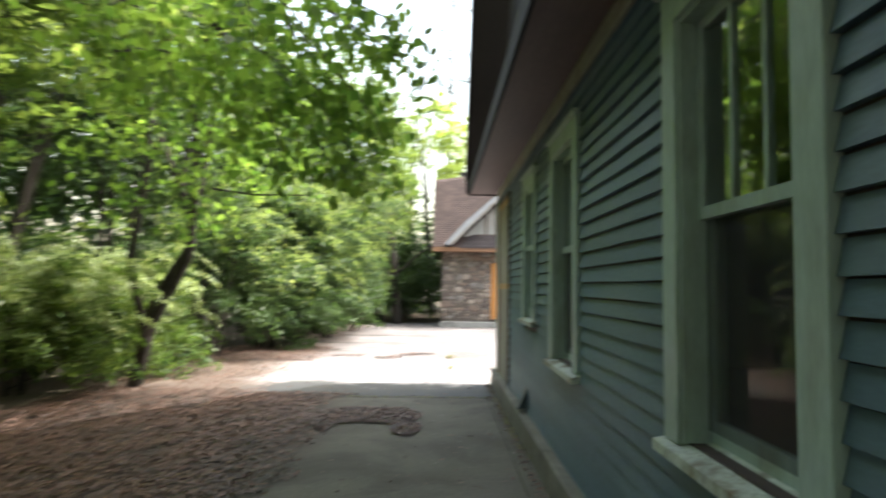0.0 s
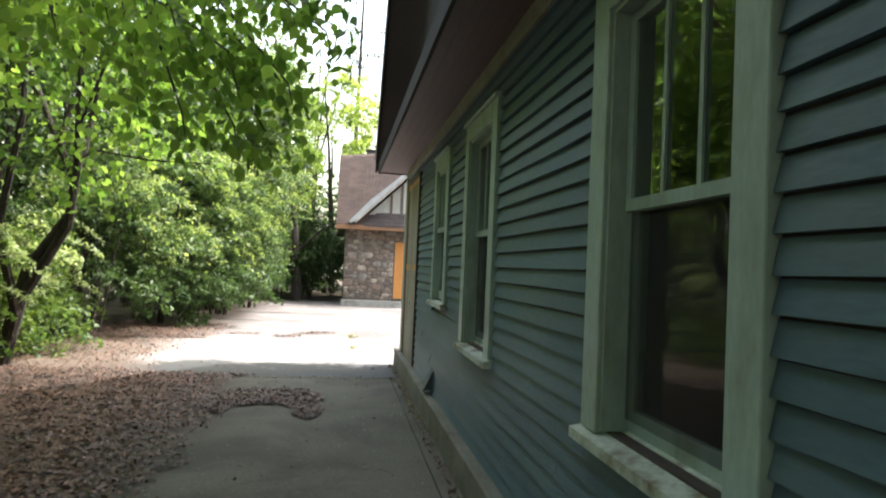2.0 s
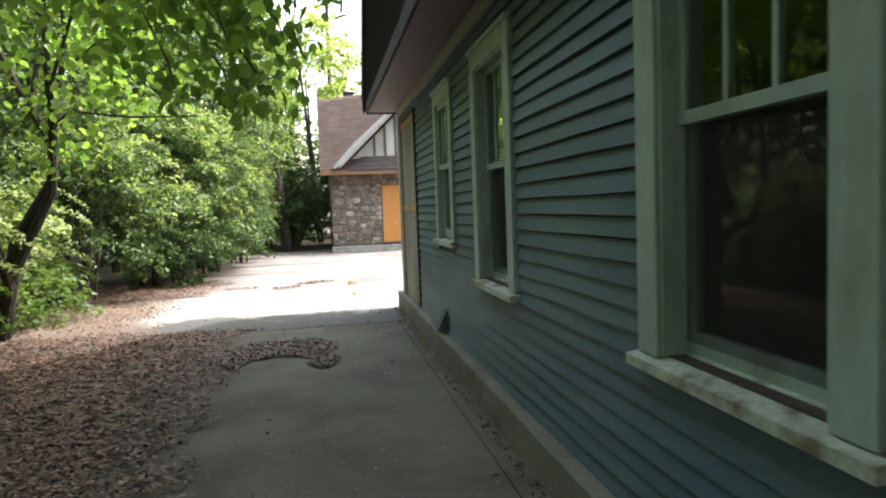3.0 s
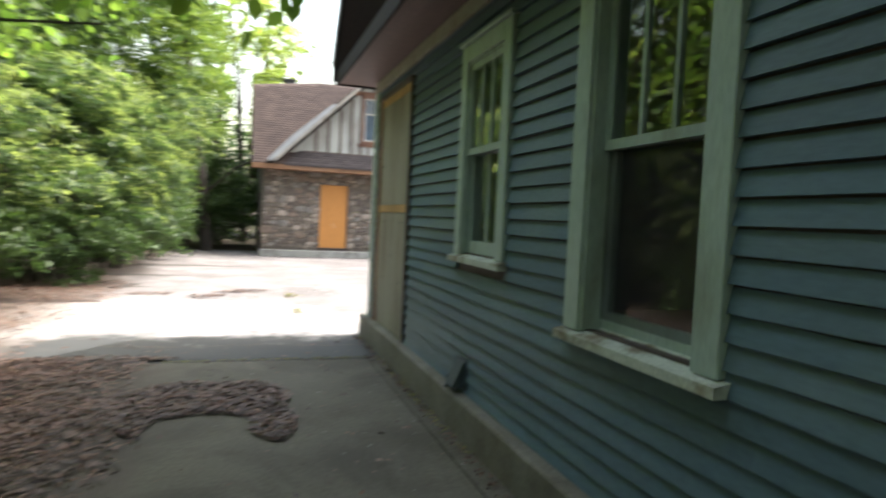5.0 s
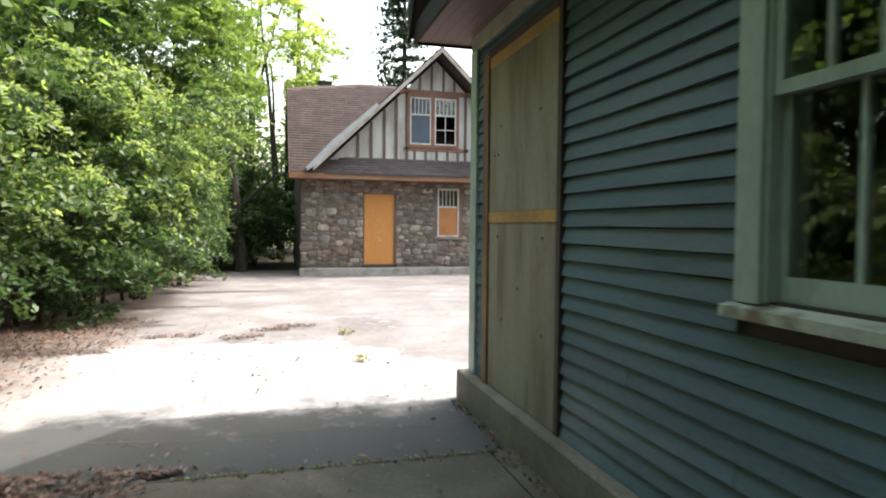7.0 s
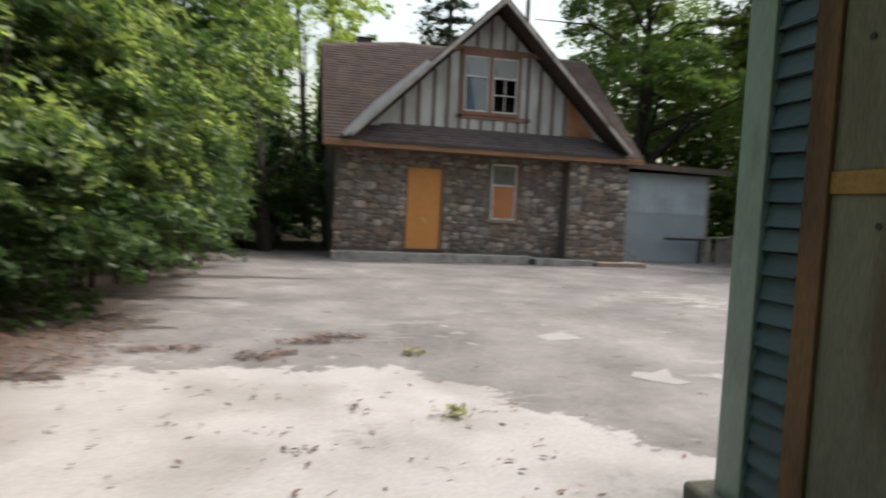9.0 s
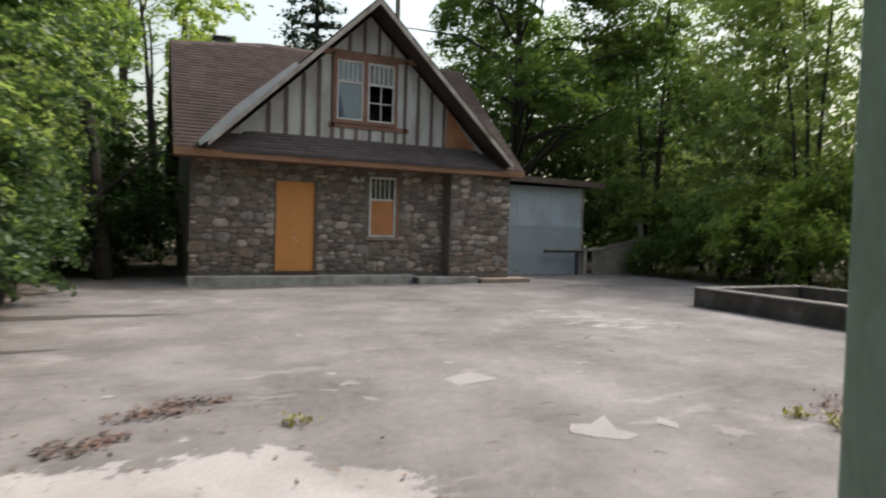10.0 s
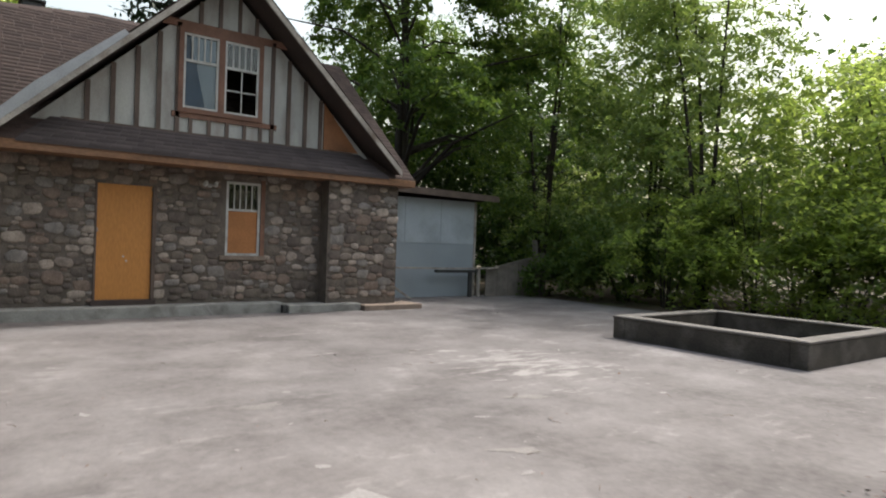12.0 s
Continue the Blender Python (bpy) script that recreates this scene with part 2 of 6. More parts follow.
M_SCREEN = screen_material()
M_LEAF = leaf_material("maple_leaf", (0.055, 0.115, 0.036), (0.19, 0.255, 0.075), 0.58)
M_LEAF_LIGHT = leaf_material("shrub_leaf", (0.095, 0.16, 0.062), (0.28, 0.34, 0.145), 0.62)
# sun sheen on the shrubs is put into this pale colour
M_LEAF_SUNLIT = leaf_material("pale_sunlit_shrub_leaf", (0.17, 0.235, 0.12), (0.36, 0.42, 0.235), 0.5, 0.36)
# leaf colour darkened to carry the shade under the trees
M_LEAF_DARK = leaf_material("shade_darkened_leaf", (0.028, 0.064, 0.025), (0.08, 0.13, 0.045), 0.45)
M_LEAF_OVER = leaf_material("overhanging_leaf", (0.062, 0.14, 0.036), (0.23, 0.35, 0.085), 0.7, 0.42)
M_LEAF_MID = leaf_material("tall_tree_leaf", (0.05, 0.105, 0.036), (0.16, 0.225, 0.062), 0.56)
M_LEAF_PALE = leaf_material("pale_tree_leaf", (0.155, 0.23, 0.085), (0.33, 0.39, 0.15), 0.78)
M_LEAF_FIR = leaf_material("fir_needle", (0.018, 0.04, 0.022), (0.035, 0.06, 0.03), 0.15)
M_GRASS = leaf_material("grass_blade", (0.11, 0.12, 0.035), (0.27, 0.25, 0.08), 0.3)


def yard_material():
    """Old pale concrete; a worn grey coat lies on the yard in front of the stone house, flaked off along a ragged line and in patches."""
    m = material("yard_concrete", (0.33, 0.311, 0.307), 0.85, 0.9, 0.10, 30, 0.10, 0.35, 0.004, stain=(0.215, 0.2, 0.19), stain_scale=1.1, stain_lo=0.46, stain_hi=0.72)
    nt = m.node_tree
    N, L = nt.nodes, nt.links
    b = N["Principled BSDF"]
    old = b.inputs["Base Color"].links[0].from_socket
    geo = N.new("ShaderNodeNewGeometry")
    sep = N.new("ShaderNodeSeparateXYZ")
    L.new(geo.outputs["Position"], sep.inputs[0])

    def fn(op, a, c, third=None):
        x = N.new("ShaderNodeMath")
        x.operation = op
        for k, v in enumerate((a, c, third)):
            if v is None:
                continue
            if isinstance(v, (int, float)):
                x.inputs[k].default_value = v
            else:
                L.new(v, x.inputs[k])
        return x.outputs[0]

    def nz(sc, detail, rough=0.6):
        n = N.new("ShaderNodeTexNoise")
        n.inputs["Scale"].default_value, n.inputs["Detail"].default_value, n.inputs["Roughness"].default_value = sc, detail, rough
        L.new(geo.outputs["Position"], n.inputs["Vector"])
        return n.outputs["Fac"]

    # the coat's edge: from (-2, 13.2) it runs east to about x = 0.3, then turns towards the blue house
    line = fn("ADD", sep.outputs["Y"], fn("MULTIPLY", fn("MAXIMUM", fn("SUBTRACT", sep.outputs["X"], 0.1), 0.0), 1.5))
    line = fn("ADD", line, fn("MULTIPLY", fn("SUBTRACT", nz(2.0, 10, 0.75), 0.5), 3.0))
    coat = N.new("ShaderNodeMapRange")
    coat.inputs["From Min"].default_value, coat.inputs["From Max"].default_value = 12.98, 13.06
    L.new(line, coat.inputs["Value"])
    bare = N.new("ShaderNodeMapRange")  # flaked patches
    bare.inputs["From Min"].default_value, bare.inputs["From Max"].default_value = 0.585, 0.70
    bare.inputs["To Min"].default_value, bare.inputs["To Max"].default_value = 1.0, 0.45
    L.new(nz(0.75, 7, 0.65), bare.inputs["Value"])
    tone = N.new("ShaderNodeMapRange")
    tone.inputs["From Min"].default_value, tone.inputs["From Max"].default_value = 0.3, 0.7
    tone.inputs["To Min"].default_value, tone.inputs["To Max"].default_value = 0.52, 1.08
    L.new(nz(0.55, 12, 0.68), tone.inputs["Value"])
    fac = fn("MULTIPLY", fn("MULTIPLY", coat.outputs["Result"], bare.outputs["Result"]), tone.outputs["Result"])
    mix = N.new("ShaderNodeMix")
    mix.data_type = "RGBA"
    L.new(old, mix.inputs["A"])
    grey = N.new("ShaderNodeMix")
    grey.data_type = "RGBA"
    grey.inputs["A"].default_value, grey.inputs["B"].default_value = (0.080, 0.071, 0.070, 1), (0.153, 0.138, 0.135, 1)
    cloud = N.new("ShaderNodeMapRange")  # damp dark areas and dusty light ones
    cloud.inputs["From Min"].default_value, cloud.inputs["From Max"].default_value = 0.41, 0.60
    L.new(fn("MULTIPLY_ADD", nz(9, 10, 0.75), 0.5, fn("MULTIPLY", nz(0.38, 10, 0.7), 0.5)), cloud.inputs["Value"])
    L.new(cloud.outputs["Result"], grey.inputs["Factor"])
    L.new(grey.outputs["Result"], mix.inputs["B"])
    L.new(fac, mix.inputs["Factor"])
    # pale scuffs and dust drawn out across the yard
    mapping = N.new("ShaderNodeMapping")
    mapping.inputs["Scale"].default_value, mapping.inputs["Rotation"].default_value = (0.7, 2.4, 1.0), (0, 0, 0.35)
    L.new(geo.outputs["Position"], mapping.inputs["Vector"])
    sn = N.new("ShaderNodeTexNoise")
    sn.inputs["Scale"].default_value, sn.inputs["Detail"].default_value, sn.inputs["Roughness"].default_value = 0.9, 12, 0.74
    L.new(mapping.outputs["Vector"], sn.inputs["Vector"])
    scuff = N.new("ShaderNodeMapRange")
    scuff.inputs["From Min"].default_value, scuff.inputs["From Max"].default_value = 0.575, 0.70
    scuff.inputs["To Min"].default_value, scuff.inputs["To Max"].default_value = 0.0, 0.75
    L.new(sn.outputs["Fac"], scuff.inputs["Value"])
    grime = N.new("ShaderNodeMapRange")
    grime.inputs["From Min"].default_value, grime.inputs["From Max"].default_value = 0.40, 0.30
    grime.inputs["To Min"].default_value, grime.inputs["To Max"].default_value = 0.0, 0.6
    L.new(nz(1.7, 12, 0.74), grime.inputs["Value"])
    top_mix, low_mix = N.new("ShaderNodeMix"), N.new("ShaderNodeMix")
    top_mix.data_type = low_mix.data_type = "RGBA"
    L.new(mix.outputs["Result"], top_mix.inputs["A"])
    top_mix.inputs["B"].default_value = (0.33, 0.31, 0.30, 1)
    # a worn stretch where the coat has scaled off in streaks
    dx, dy = fn("MULTIPLY", fn("SUBTRACT", sep.outputs["X"], 6.1), 0.8), fn("MULTIPLY", fn("SUBTRACT", sep.outputs["Y"], 17.0), 0.65)
    far = fn("ADD", fn("MULTIPLY", dx, dx), fn("MULTIPLY", dy, dy))
    streak = N.new("ShaderNodeTexNoise")
    streak.inputs["Scale"].default_value, streak.inputs["Detail"].default_value, streak.inputs["Roughness"].default_value = 1.9, 12, 0.72
    L.new(mapping.outputs["Vector"], streak.inputs["Vector"])
    worn = N.new("ShaderNodeMapRange")
    worn.inputs["From Min"].default_value, worn.inputs["From Max"].default_value, worn.inputs["To Max"].default_value = 0.47, 0.56, 0.85
    L.new(fn("SUBTRACT", streak.outputs["Fac"], fn("MULTIPLY", far, 0.10)), worn.inputs["Value"])
    L.new(fn("MAXIMUM", scuff.outputs["Result"], worn.outputs["Result"]), top_mix.inputs["Factor"])
    L.new(top_mix.outputs["Result"], low_mix.inputs["A"])
    low_mix.inputs["B"].default_value = (0.075, 0.066, 0.06, 1)
    L.new(grime.outputs["Result"], low_mix.inputs["Factor"])
    # the blue house's shadow, painted darker over the yard's end next to the path
    shadowed = N.new("ShaderNodeMapRange")
    shadowed.inputs["From Min"].default_value, shadowed.inputs["From Max"].default_value = 10.45, 9.8
    shadowed.inputs["To Min"].default_value, shadowed.inputs["To Max"].default_value = 0.0, 0.92
    L.new(fn("MULTIPLY_ADD", nz(1.3, 10, 0.7), 3.0, fn("SUBTRACT", sep.outputs["Y"], 1.5)), shadowed.inputs["Value"])
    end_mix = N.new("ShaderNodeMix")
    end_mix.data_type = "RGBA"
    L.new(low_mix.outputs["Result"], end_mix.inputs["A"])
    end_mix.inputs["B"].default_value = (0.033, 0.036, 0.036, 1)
    L.new(shadowed.outputs["Result"], end_mix.inputs["Factor"])
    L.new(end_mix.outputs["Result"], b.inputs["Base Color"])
    return m


M_YARD = yard_material()
M_PATCH = material("bare_concrete_patch", (0.265, 0.25, 0.243), 0.9, 3, 0.1, 40, 0.12, 0.3, 0.004)
M_SCUFF = material("scuffed_coat", (0.20, 0.187, 0.178), 0.9, 3, 0.15, 40, 0.15, 0.3, 0.004)
M_DIRT_SHADE = material("damp_dirt_and_shade", (0.062, 0.055, 0.050), 0.8, 2.5, 0.25, 40, 0.2, 0.3, 0.004)
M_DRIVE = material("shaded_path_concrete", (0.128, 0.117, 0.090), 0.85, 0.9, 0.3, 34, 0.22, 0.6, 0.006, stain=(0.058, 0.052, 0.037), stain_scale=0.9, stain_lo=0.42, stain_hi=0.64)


# ---- builders ----
def box(bm, x0, x1, y0, y1, z0, z1, bevel=0.0):
    v = [bm.verts.new((x, y, z)) for x in (x0, x1) for y in (y0, y1) for z in (z0, z1)]
    fs = [bm.faces.new([v[i] for i in f]) for f in ((0, 1, 3, 2), (4, 6, 7, 5), (0, 4, 5, 1), (2, 3, 7, 6), (0, 2, 6, 4), (1, 5, 7, 3))]
    if bevel:
        bmesh.ops.bevel(bm, geom=list({e for f in fs for e in f.edges}), offset=bevel, segments=1, affect="EDGES")


def prism(bm, pts, axis, a, z):
    """A polygon of (u, v) swept along an axis from a to z: axis x takes (y, z) points, y takes (x, z), z takes (x, y)."""
    def at(u, v, w):
        return {"x": (w, u, v), "y": (u, w, v), "z": (u, v, w)}[axis]
    lo, hi = [bm.verts.new(at(u, v, a)) for u, v in pts], [bm.verts.new(at(u, v, z)) for u, v in pts]
    bm.faces.new(lo), bm.faces.new(hi[::-1])
    for i in range(len(pts)):
        j = (i + 1) % len(pts)
        bm.faces.new((lo[i], hi[i], hi[j], lo[j]))


def mesh_of(name, bm, mat, smooth=False):
    bmesh.ops.recalc_face_normals(bm, faces=bm.faces)
    me = bpy.data.meshes.new(name)
    bm.to_mesh(me)
    bm.free()
    me.materials.append(mat)
    if smooth:
        me.polygons.foreach_set("use_smooth", [True] * len(me.polygons))
    return me


def part(name, bm, mat, parent=None, label="", smooth=False):
    ob = new(name, mesh_of(name, bm, mat, smooth))
    if parent is not None:
        ob.parent = parent
        ob.matrix_parent_inverse = Matrix.Translation(parent.matrix_basis.translation).inverted()
    if label:
        ob["label"] = label
    return ob


def bpart(name, dims, mat, parent=None, label="", bevel=0.0):
    bm = bmesh.new()
    box(bm, *dims, bevel=bevel)
    return part(name, bm, mat, parent, label)


def thing(name, at, label, category, group="", kind=""):
    e = new(name)
    e.location = at
    e.empty_display_size = 0.1
    return tagged(e, label, category, group, kind)


def fast_mesh(name, verts, faces, mat, smooth=False):
    """A mesh from arrays: verts n x 3, faces m x k."""
    me = bpy.data.meshes.new(name)
    n, (m, k) = len(verts), faces.shape
    me.vertices.add(n)
    me.vertices.foreach_set("co", np.asarray(verts, np.float32).ravel())
    me.loops.add(m * k)
    me.loops.foreach_set("vertex_index", faces.astype(np.int32).ravel())
    me.polygons.add(m)
    me.polygons.foreach_set("loop_start", np.arange(0, m * k, k, dtype=np.int32))
    me.polygons.foreach_set("loop_total", np.full(m, k, np.int32))
    me.update(calc_edges=True)
    me.materials.append(mat)
    return me


def add_dirt(m, x_edge, soft, colour):
    """Brown leaf dirt worked into the concrete west of a wandering line."""
    nt = m.node_tree
    N, L = nt.nodes, nt.links
    bs = N["Principled BSDF"]
    old = bs.inputs["Base Color"].links[0].from_socket
    geo, sep, n = N.new("ShaderNodeNewGeometry"), N.new("ShaderNodeSeparateXYZ"), N.new("ShaderNodeTexNoise")
    n.inputs["Scale"].default_value, n.inputs["Detail"].default_value = 1.1, 9
    L.new(geo.outputs["Position"], sep.inputs[0]), L.new(geo.outputs["Position"], n.inputs["Vector"])
    a = N.new("ShaderNodeMath")
    a.operation = "MULTIPLY_ADD"
    L.new(n.outputs["Fac"], a.inputs[0])
    a.inputs[1].default_value = 2.0
    L.new(sep.outputs["X"], a.inputs[2])
    r = N.new("ShaderNodeMapRange")
    r.inputs["From Min"].default_value, r.inputs["From Max"].default_value = x_edge + 1.0 + soft, x_edge + 1.0 - soft
    L.new(a.outputs[0], r.inputs["Value"])
    mix = N.new("ShaderNodeMix")
    mix.data_type = "RGBA"
    L.new(old, mix.inputs["A"])
    mix.inputs["B"].default_value = (*colour, 1)
    L.new(r.outputs["Result"], mix.inputs["Factor"])
    L.new(mix.outputs["Result"], bs.inputs["Base Color"])


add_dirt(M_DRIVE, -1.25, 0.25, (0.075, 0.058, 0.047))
add_dirt(M_YARD, -2.75, 0.45, (0.135, 0.104, 0.084))


def add_stains(m, scale, lo, hi, colour, amount):
    """Dark irregular stains of oil, algae and trodden dirt."""
    nt = m.node_tree
    N, L = nt.nodes, nt.links
    bs = N["Principled BSDF"]
    old = bs.inputs["Base Color"].links[0].from_socket
    geo, n, r, mix = N.new("ShaderNodeNewGeometry"), N.new("ShaderNodeTexNoise"), N.new("ShaderNodeMapRange"), N.new("ShaderNodeMix")
    n.inputs["Scale"].default_value, n.inputs["Detail"].default_value, n.inputs["Roughness"].default_value, n.inputs["Distortion"].default_value = scale, 12, 0.66, 0.6
    L.new(geo.outputs["Position"], n.inputs["Vector"])
    r.inputs["From Min"].default_value, r.inputs["From Max"].default_value, r.inputs["To Max"].default_value = lo, hi, amount
    L.new(n.outputs["Fac"], r.inputs["Value"])
    mix.data_type = "RGBA"
    L.new(old, mix.inputs["A"])
    mix.inputs["B"].default_value = (*colour, 1)
    L.new(r.outputs["Result"], mix.inputs["Factor"])
    L.new(mix.outputs["Result"], bs.inputs["Base Color"])


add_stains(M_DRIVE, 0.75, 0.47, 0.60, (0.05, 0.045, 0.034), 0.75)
add_stains(M_PLINTH, 2.0, 0.52, 0.66, (0.07, 0.06, 0.04), 0.6)
add_stains(M_SILL, 5.0, 0.55, 0.66, (0.12, 0.10, 0.065), 0.7)
add_stains(M_STEP, 1.5, 0.5, 0.66, (0.11, 0.105, 0.095), 0.6)


# ---- ground ----
bm = bmesh.new()
bm.faces.new([bm.verts.new(p) for p in ((-600, -600, -0.03), (600, -600, -0.03), (600, 600, -0.03), (-600, 600, -0.03))])
tagged(part("ground", bm, M_SOIL), "dark leaf-littered woodland soil reaching to the trees", "ground", kind="structure")


def edge_x(y):
    """The yard's ragged western edge, under the shrubs."""
    return -4.4 + 0.25 * math.sin(y * 1.3) + (max(0.0, y - 12) ** 1.5) * 0.03


JOINT_Y = 8.77
pavement = thing("pavement", (0, 9, 0), "old pale concrete yard with a worn grey coat, joints and scattered leaves", "pavement", kind="structure")
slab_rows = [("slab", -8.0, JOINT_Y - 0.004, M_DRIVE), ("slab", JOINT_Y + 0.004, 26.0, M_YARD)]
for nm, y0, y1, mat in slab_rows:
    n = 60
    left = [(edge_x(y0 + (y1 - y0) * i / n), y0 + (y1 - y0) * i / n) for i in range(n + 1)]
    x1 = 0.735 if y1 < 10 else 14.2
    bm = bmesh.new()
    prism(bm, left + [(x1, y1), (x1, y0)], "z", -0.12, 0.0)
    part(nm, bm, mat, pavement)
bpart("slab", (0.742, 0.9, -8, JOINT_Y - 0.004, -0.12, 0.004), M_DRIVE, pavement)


def patch(pts):
    """A bare patch where the grey coat has flaked off."""
    bm = bmesh.new()
    bm.faces.new([bm.verts.new((x, y, 0.004)) for x, y in pts])
    return part("patch", bm, M_PATCH, pavement, "bare pale concrete patch")


patch(((1.90, 14.28), (1.92, 14.0), (2.41, 14.11), (2.28, 14.46)))
patch(((2.09, 12.56), (2.20, 12.42), (2.38, 12.28), (2.54, 12.34), (2.47, 12.50), (2.60, 12.80), (2.36, 12.66), (2.22, 12.72)))
patch(((2.86, 12.50), (2.92, 12.34), (3.02, 12.44), (2.99, 12.62)))


def blotch(cx, cy, a, b, mat, seed, label, turn=0.0):
    """An irregular thin stain, scuff or painted shade on the coat."""
    rs = np.random.RandomState(seed)
    ph = rs.rand(4) * 6.28
    bm = bmesh.new()
    ring = []
    for k in range(40):
        t = k / 40 * math.tau
        r = 1 + 0.22 * math.sin(3 * t + ph[0]) + 0.16 * math.sin(5 * t + ph[1]) + 0.12 * math.sin(9 * t + ph[2]) + rs.normal(0, 0.06)
        u, v = a * r * math.cos(t), b * r * math.sin(t)
        ring.append(bm.verts.new((cx + u * math.cos(turn) - v * math.sin(turn), cy + u * math.sin(turn) + v * math.cos(turn), 0.0028 + 0.00004 * (seed % 20))))
    bm.faces.new(ring)
    return part("stain", bm, mat, pavement, label)


for k, (cx, cy, a, b, turn) in enumerate(((3.27, 12.16, 0.10, 0.13, 0.3), (3.62, 14.48, 0.20, 0.06, -0.6), (2.43, 16.55, 0.19, 0.09, 0.1), (1.02, 19.78, 0.28, 0.05, 0.45), (1.02, 14.42, 0.10, 0.07, 0.2), (4.85, 15.65, 0.24, 0.07, -0.4), (0.2, 14.9, 0.16, 0.05, 0.2))):
    blotch(cx, cy, a, b, M_SCUFF, 400 + k, "pale scuffed spot in the grey coat", turn)
# the long streak at y 19.3 paints tree shade; the others are dirt
for k, (cx, cy, a, b, turn) in enumerate(((-1.95, 19.3, 1.25, 0.24, 0.0), (-3.0, 14.9, 0.9, 0.30, 0.15), (-2.9, 16.8, 1.0, 0.22, 0.0), (-3.3, 12.9, 0.7, 0.25, 0.2))):
    blotch(cx, cy, a, b, M_DIRT_SHADE, 420 + k, "dark dirt stain and painted tree shade")


def flakes():
    """Small slivers of bare concrete in a worn stretch of the yard."""
    rs = np.random.RandomState(21)
    bm = bmesh.new()
    for k in range(70):
        if k < 40:
            u0 = rs.normal(0, 0.75)
            cx, cy = 6.05 + 0.35 * u0 + rs.normal(0, 0.42), 17.1 - 0.8 * u0 + rs.normal(0, 0.35)
        else:
            cx, cy = rs.uniform(-1.0, 9.0), rs.uniform(13.4, 21.5)
        a0, w, h = rs.normal(-0.5, 0.5), rs.uniform(0.02, 0.12), rs.uniform(0.01, 0.045)
        n = 7
        ring = []
        for q in range(n):
            t = q / n * math.tau
            u, v = w * math.cos(t) * rs.uniform(0.5, 1.2), h * math.sin(t) * rs.uniform(0.5, 1.2)
            ring.append(bm.verts.new((cx + u * math.cos(a0) - v * math.sin(a0), cy + u * math.sin(a0) + v * math.cos(a0), 0.003 + 0.00002 * k)))
        bm.faces.new(ring)
    tagged(part("flakes", bm, M_PATCH, pavement, "bare flaked spots in the grey coat"), kind="stuff")


flakes()

# ---- blue house ----
WX, WALL_TOP, CORNER = 1.0, 2.90, 9.93     # sheathing plane, top of the siding, front corner
BACK_X, REAR_Y = 8.0, -2.2
EAVE_X, EAVE_Z, APEX_Y, SLOPE = 0.53, 3.03, 4.0, 1.33


HOLES = [(1.675, 2.45, 0.97, 2.56), (4.30, 5.06, 0.98, 2.56), (6.09, 6.72, 1.225, 2.56)]   # three sash windows
DOOR_HOLE = (8.30, 9.60, 0.33, 2.72)


def wall_with_holes(bm, axis, a, b, lo, hi, z0, z1, holes):
    """A wall of thickness a..b, pierced by openings."""
    cuts = sorted({lo, hi, *[h[0] for h in holes], *[h[1] for h in holes]})
    for u0, u1 in zip(cuts, cuts[1:]):
        mid = (u0 + u1) / 2
        here = sorted([h for h in holes if h[0] < mid < h[1]], key=lambda h: h[2])
        zs, spans = z0, []
        for h in here:
            spans.append((zs, h[2]))
            zs = h[3]
        spans.append((zs, z1))
        for p, q in spans:
            if q - p > 1e-4:
                if axis == "x":
                    box(bm, a, b, u0, u1, p, q)
                else:
                    box(bm, u0, u1, a, b, p, q)
    bmesh.ops.remove_doubles(bm, verts=bm.verts, dist=0.0005)


blue_house = thing("blue_house", (4.5, 4, 0), "blue clapboard house with pale green trim and a brown overhanging soffit", "house")
bm = bmesh.new()
wall_with_holes(bm, "x", WX, WX + 0.14, REAR_Y, CORNER - 0.02, 0.24, 3.3, HOLES)
side_wall = part("wall", bm, M_DARKWOOD, blue_house)
bm = bmesh.new()
wall_with_holes(bm, "x", BACK_X - 0.15, BACK_X, REAR_Y, CORNER - 0.02, 0.24, 3.3, [])
part("wall", bm, M_INSIDE, blue_house)
bm = bmesh.new()
box(bm, WX + 0.14, BACK_X - 0.15, CORNER - 0.16, CORNER - 0.02, 0.24, 3.3)
part("wall", bm, M_SIDING, blue_house)
bm = bmesh.new()
box(bm, WX + 0.14, BACK_X - 0.15, REAR_Y, REAR_Y + 0.14, 0.24, 3.3)
part("wall", bm, M_SIDING, blue_house)
bpart("floor", (WX + 0.14, BACK_X - 0.15, REAR_Y + 0.14, CORNER - 0.16, 0.24, 0.34), M_INFLOOR, blue_house)
bpart("ceiling", (WX + 0.14, BACK_X - 0.15, REAR_Y + 0.14, CORNER - 0.16, 2.9, 3.0), M_INSIDE, blue_house)
bm = bmesh.new()
box(bm, 0.885, BACK_X + 0.1, REAR_Y - 0.1, 10.06, -0.1, 0.255, bevel=0.012)
part("plinth", bm, M_PLINTH, blue_house, "stained concrete foundation ledge")

# clapboards, each a tapered board
COURSE = 0.0935


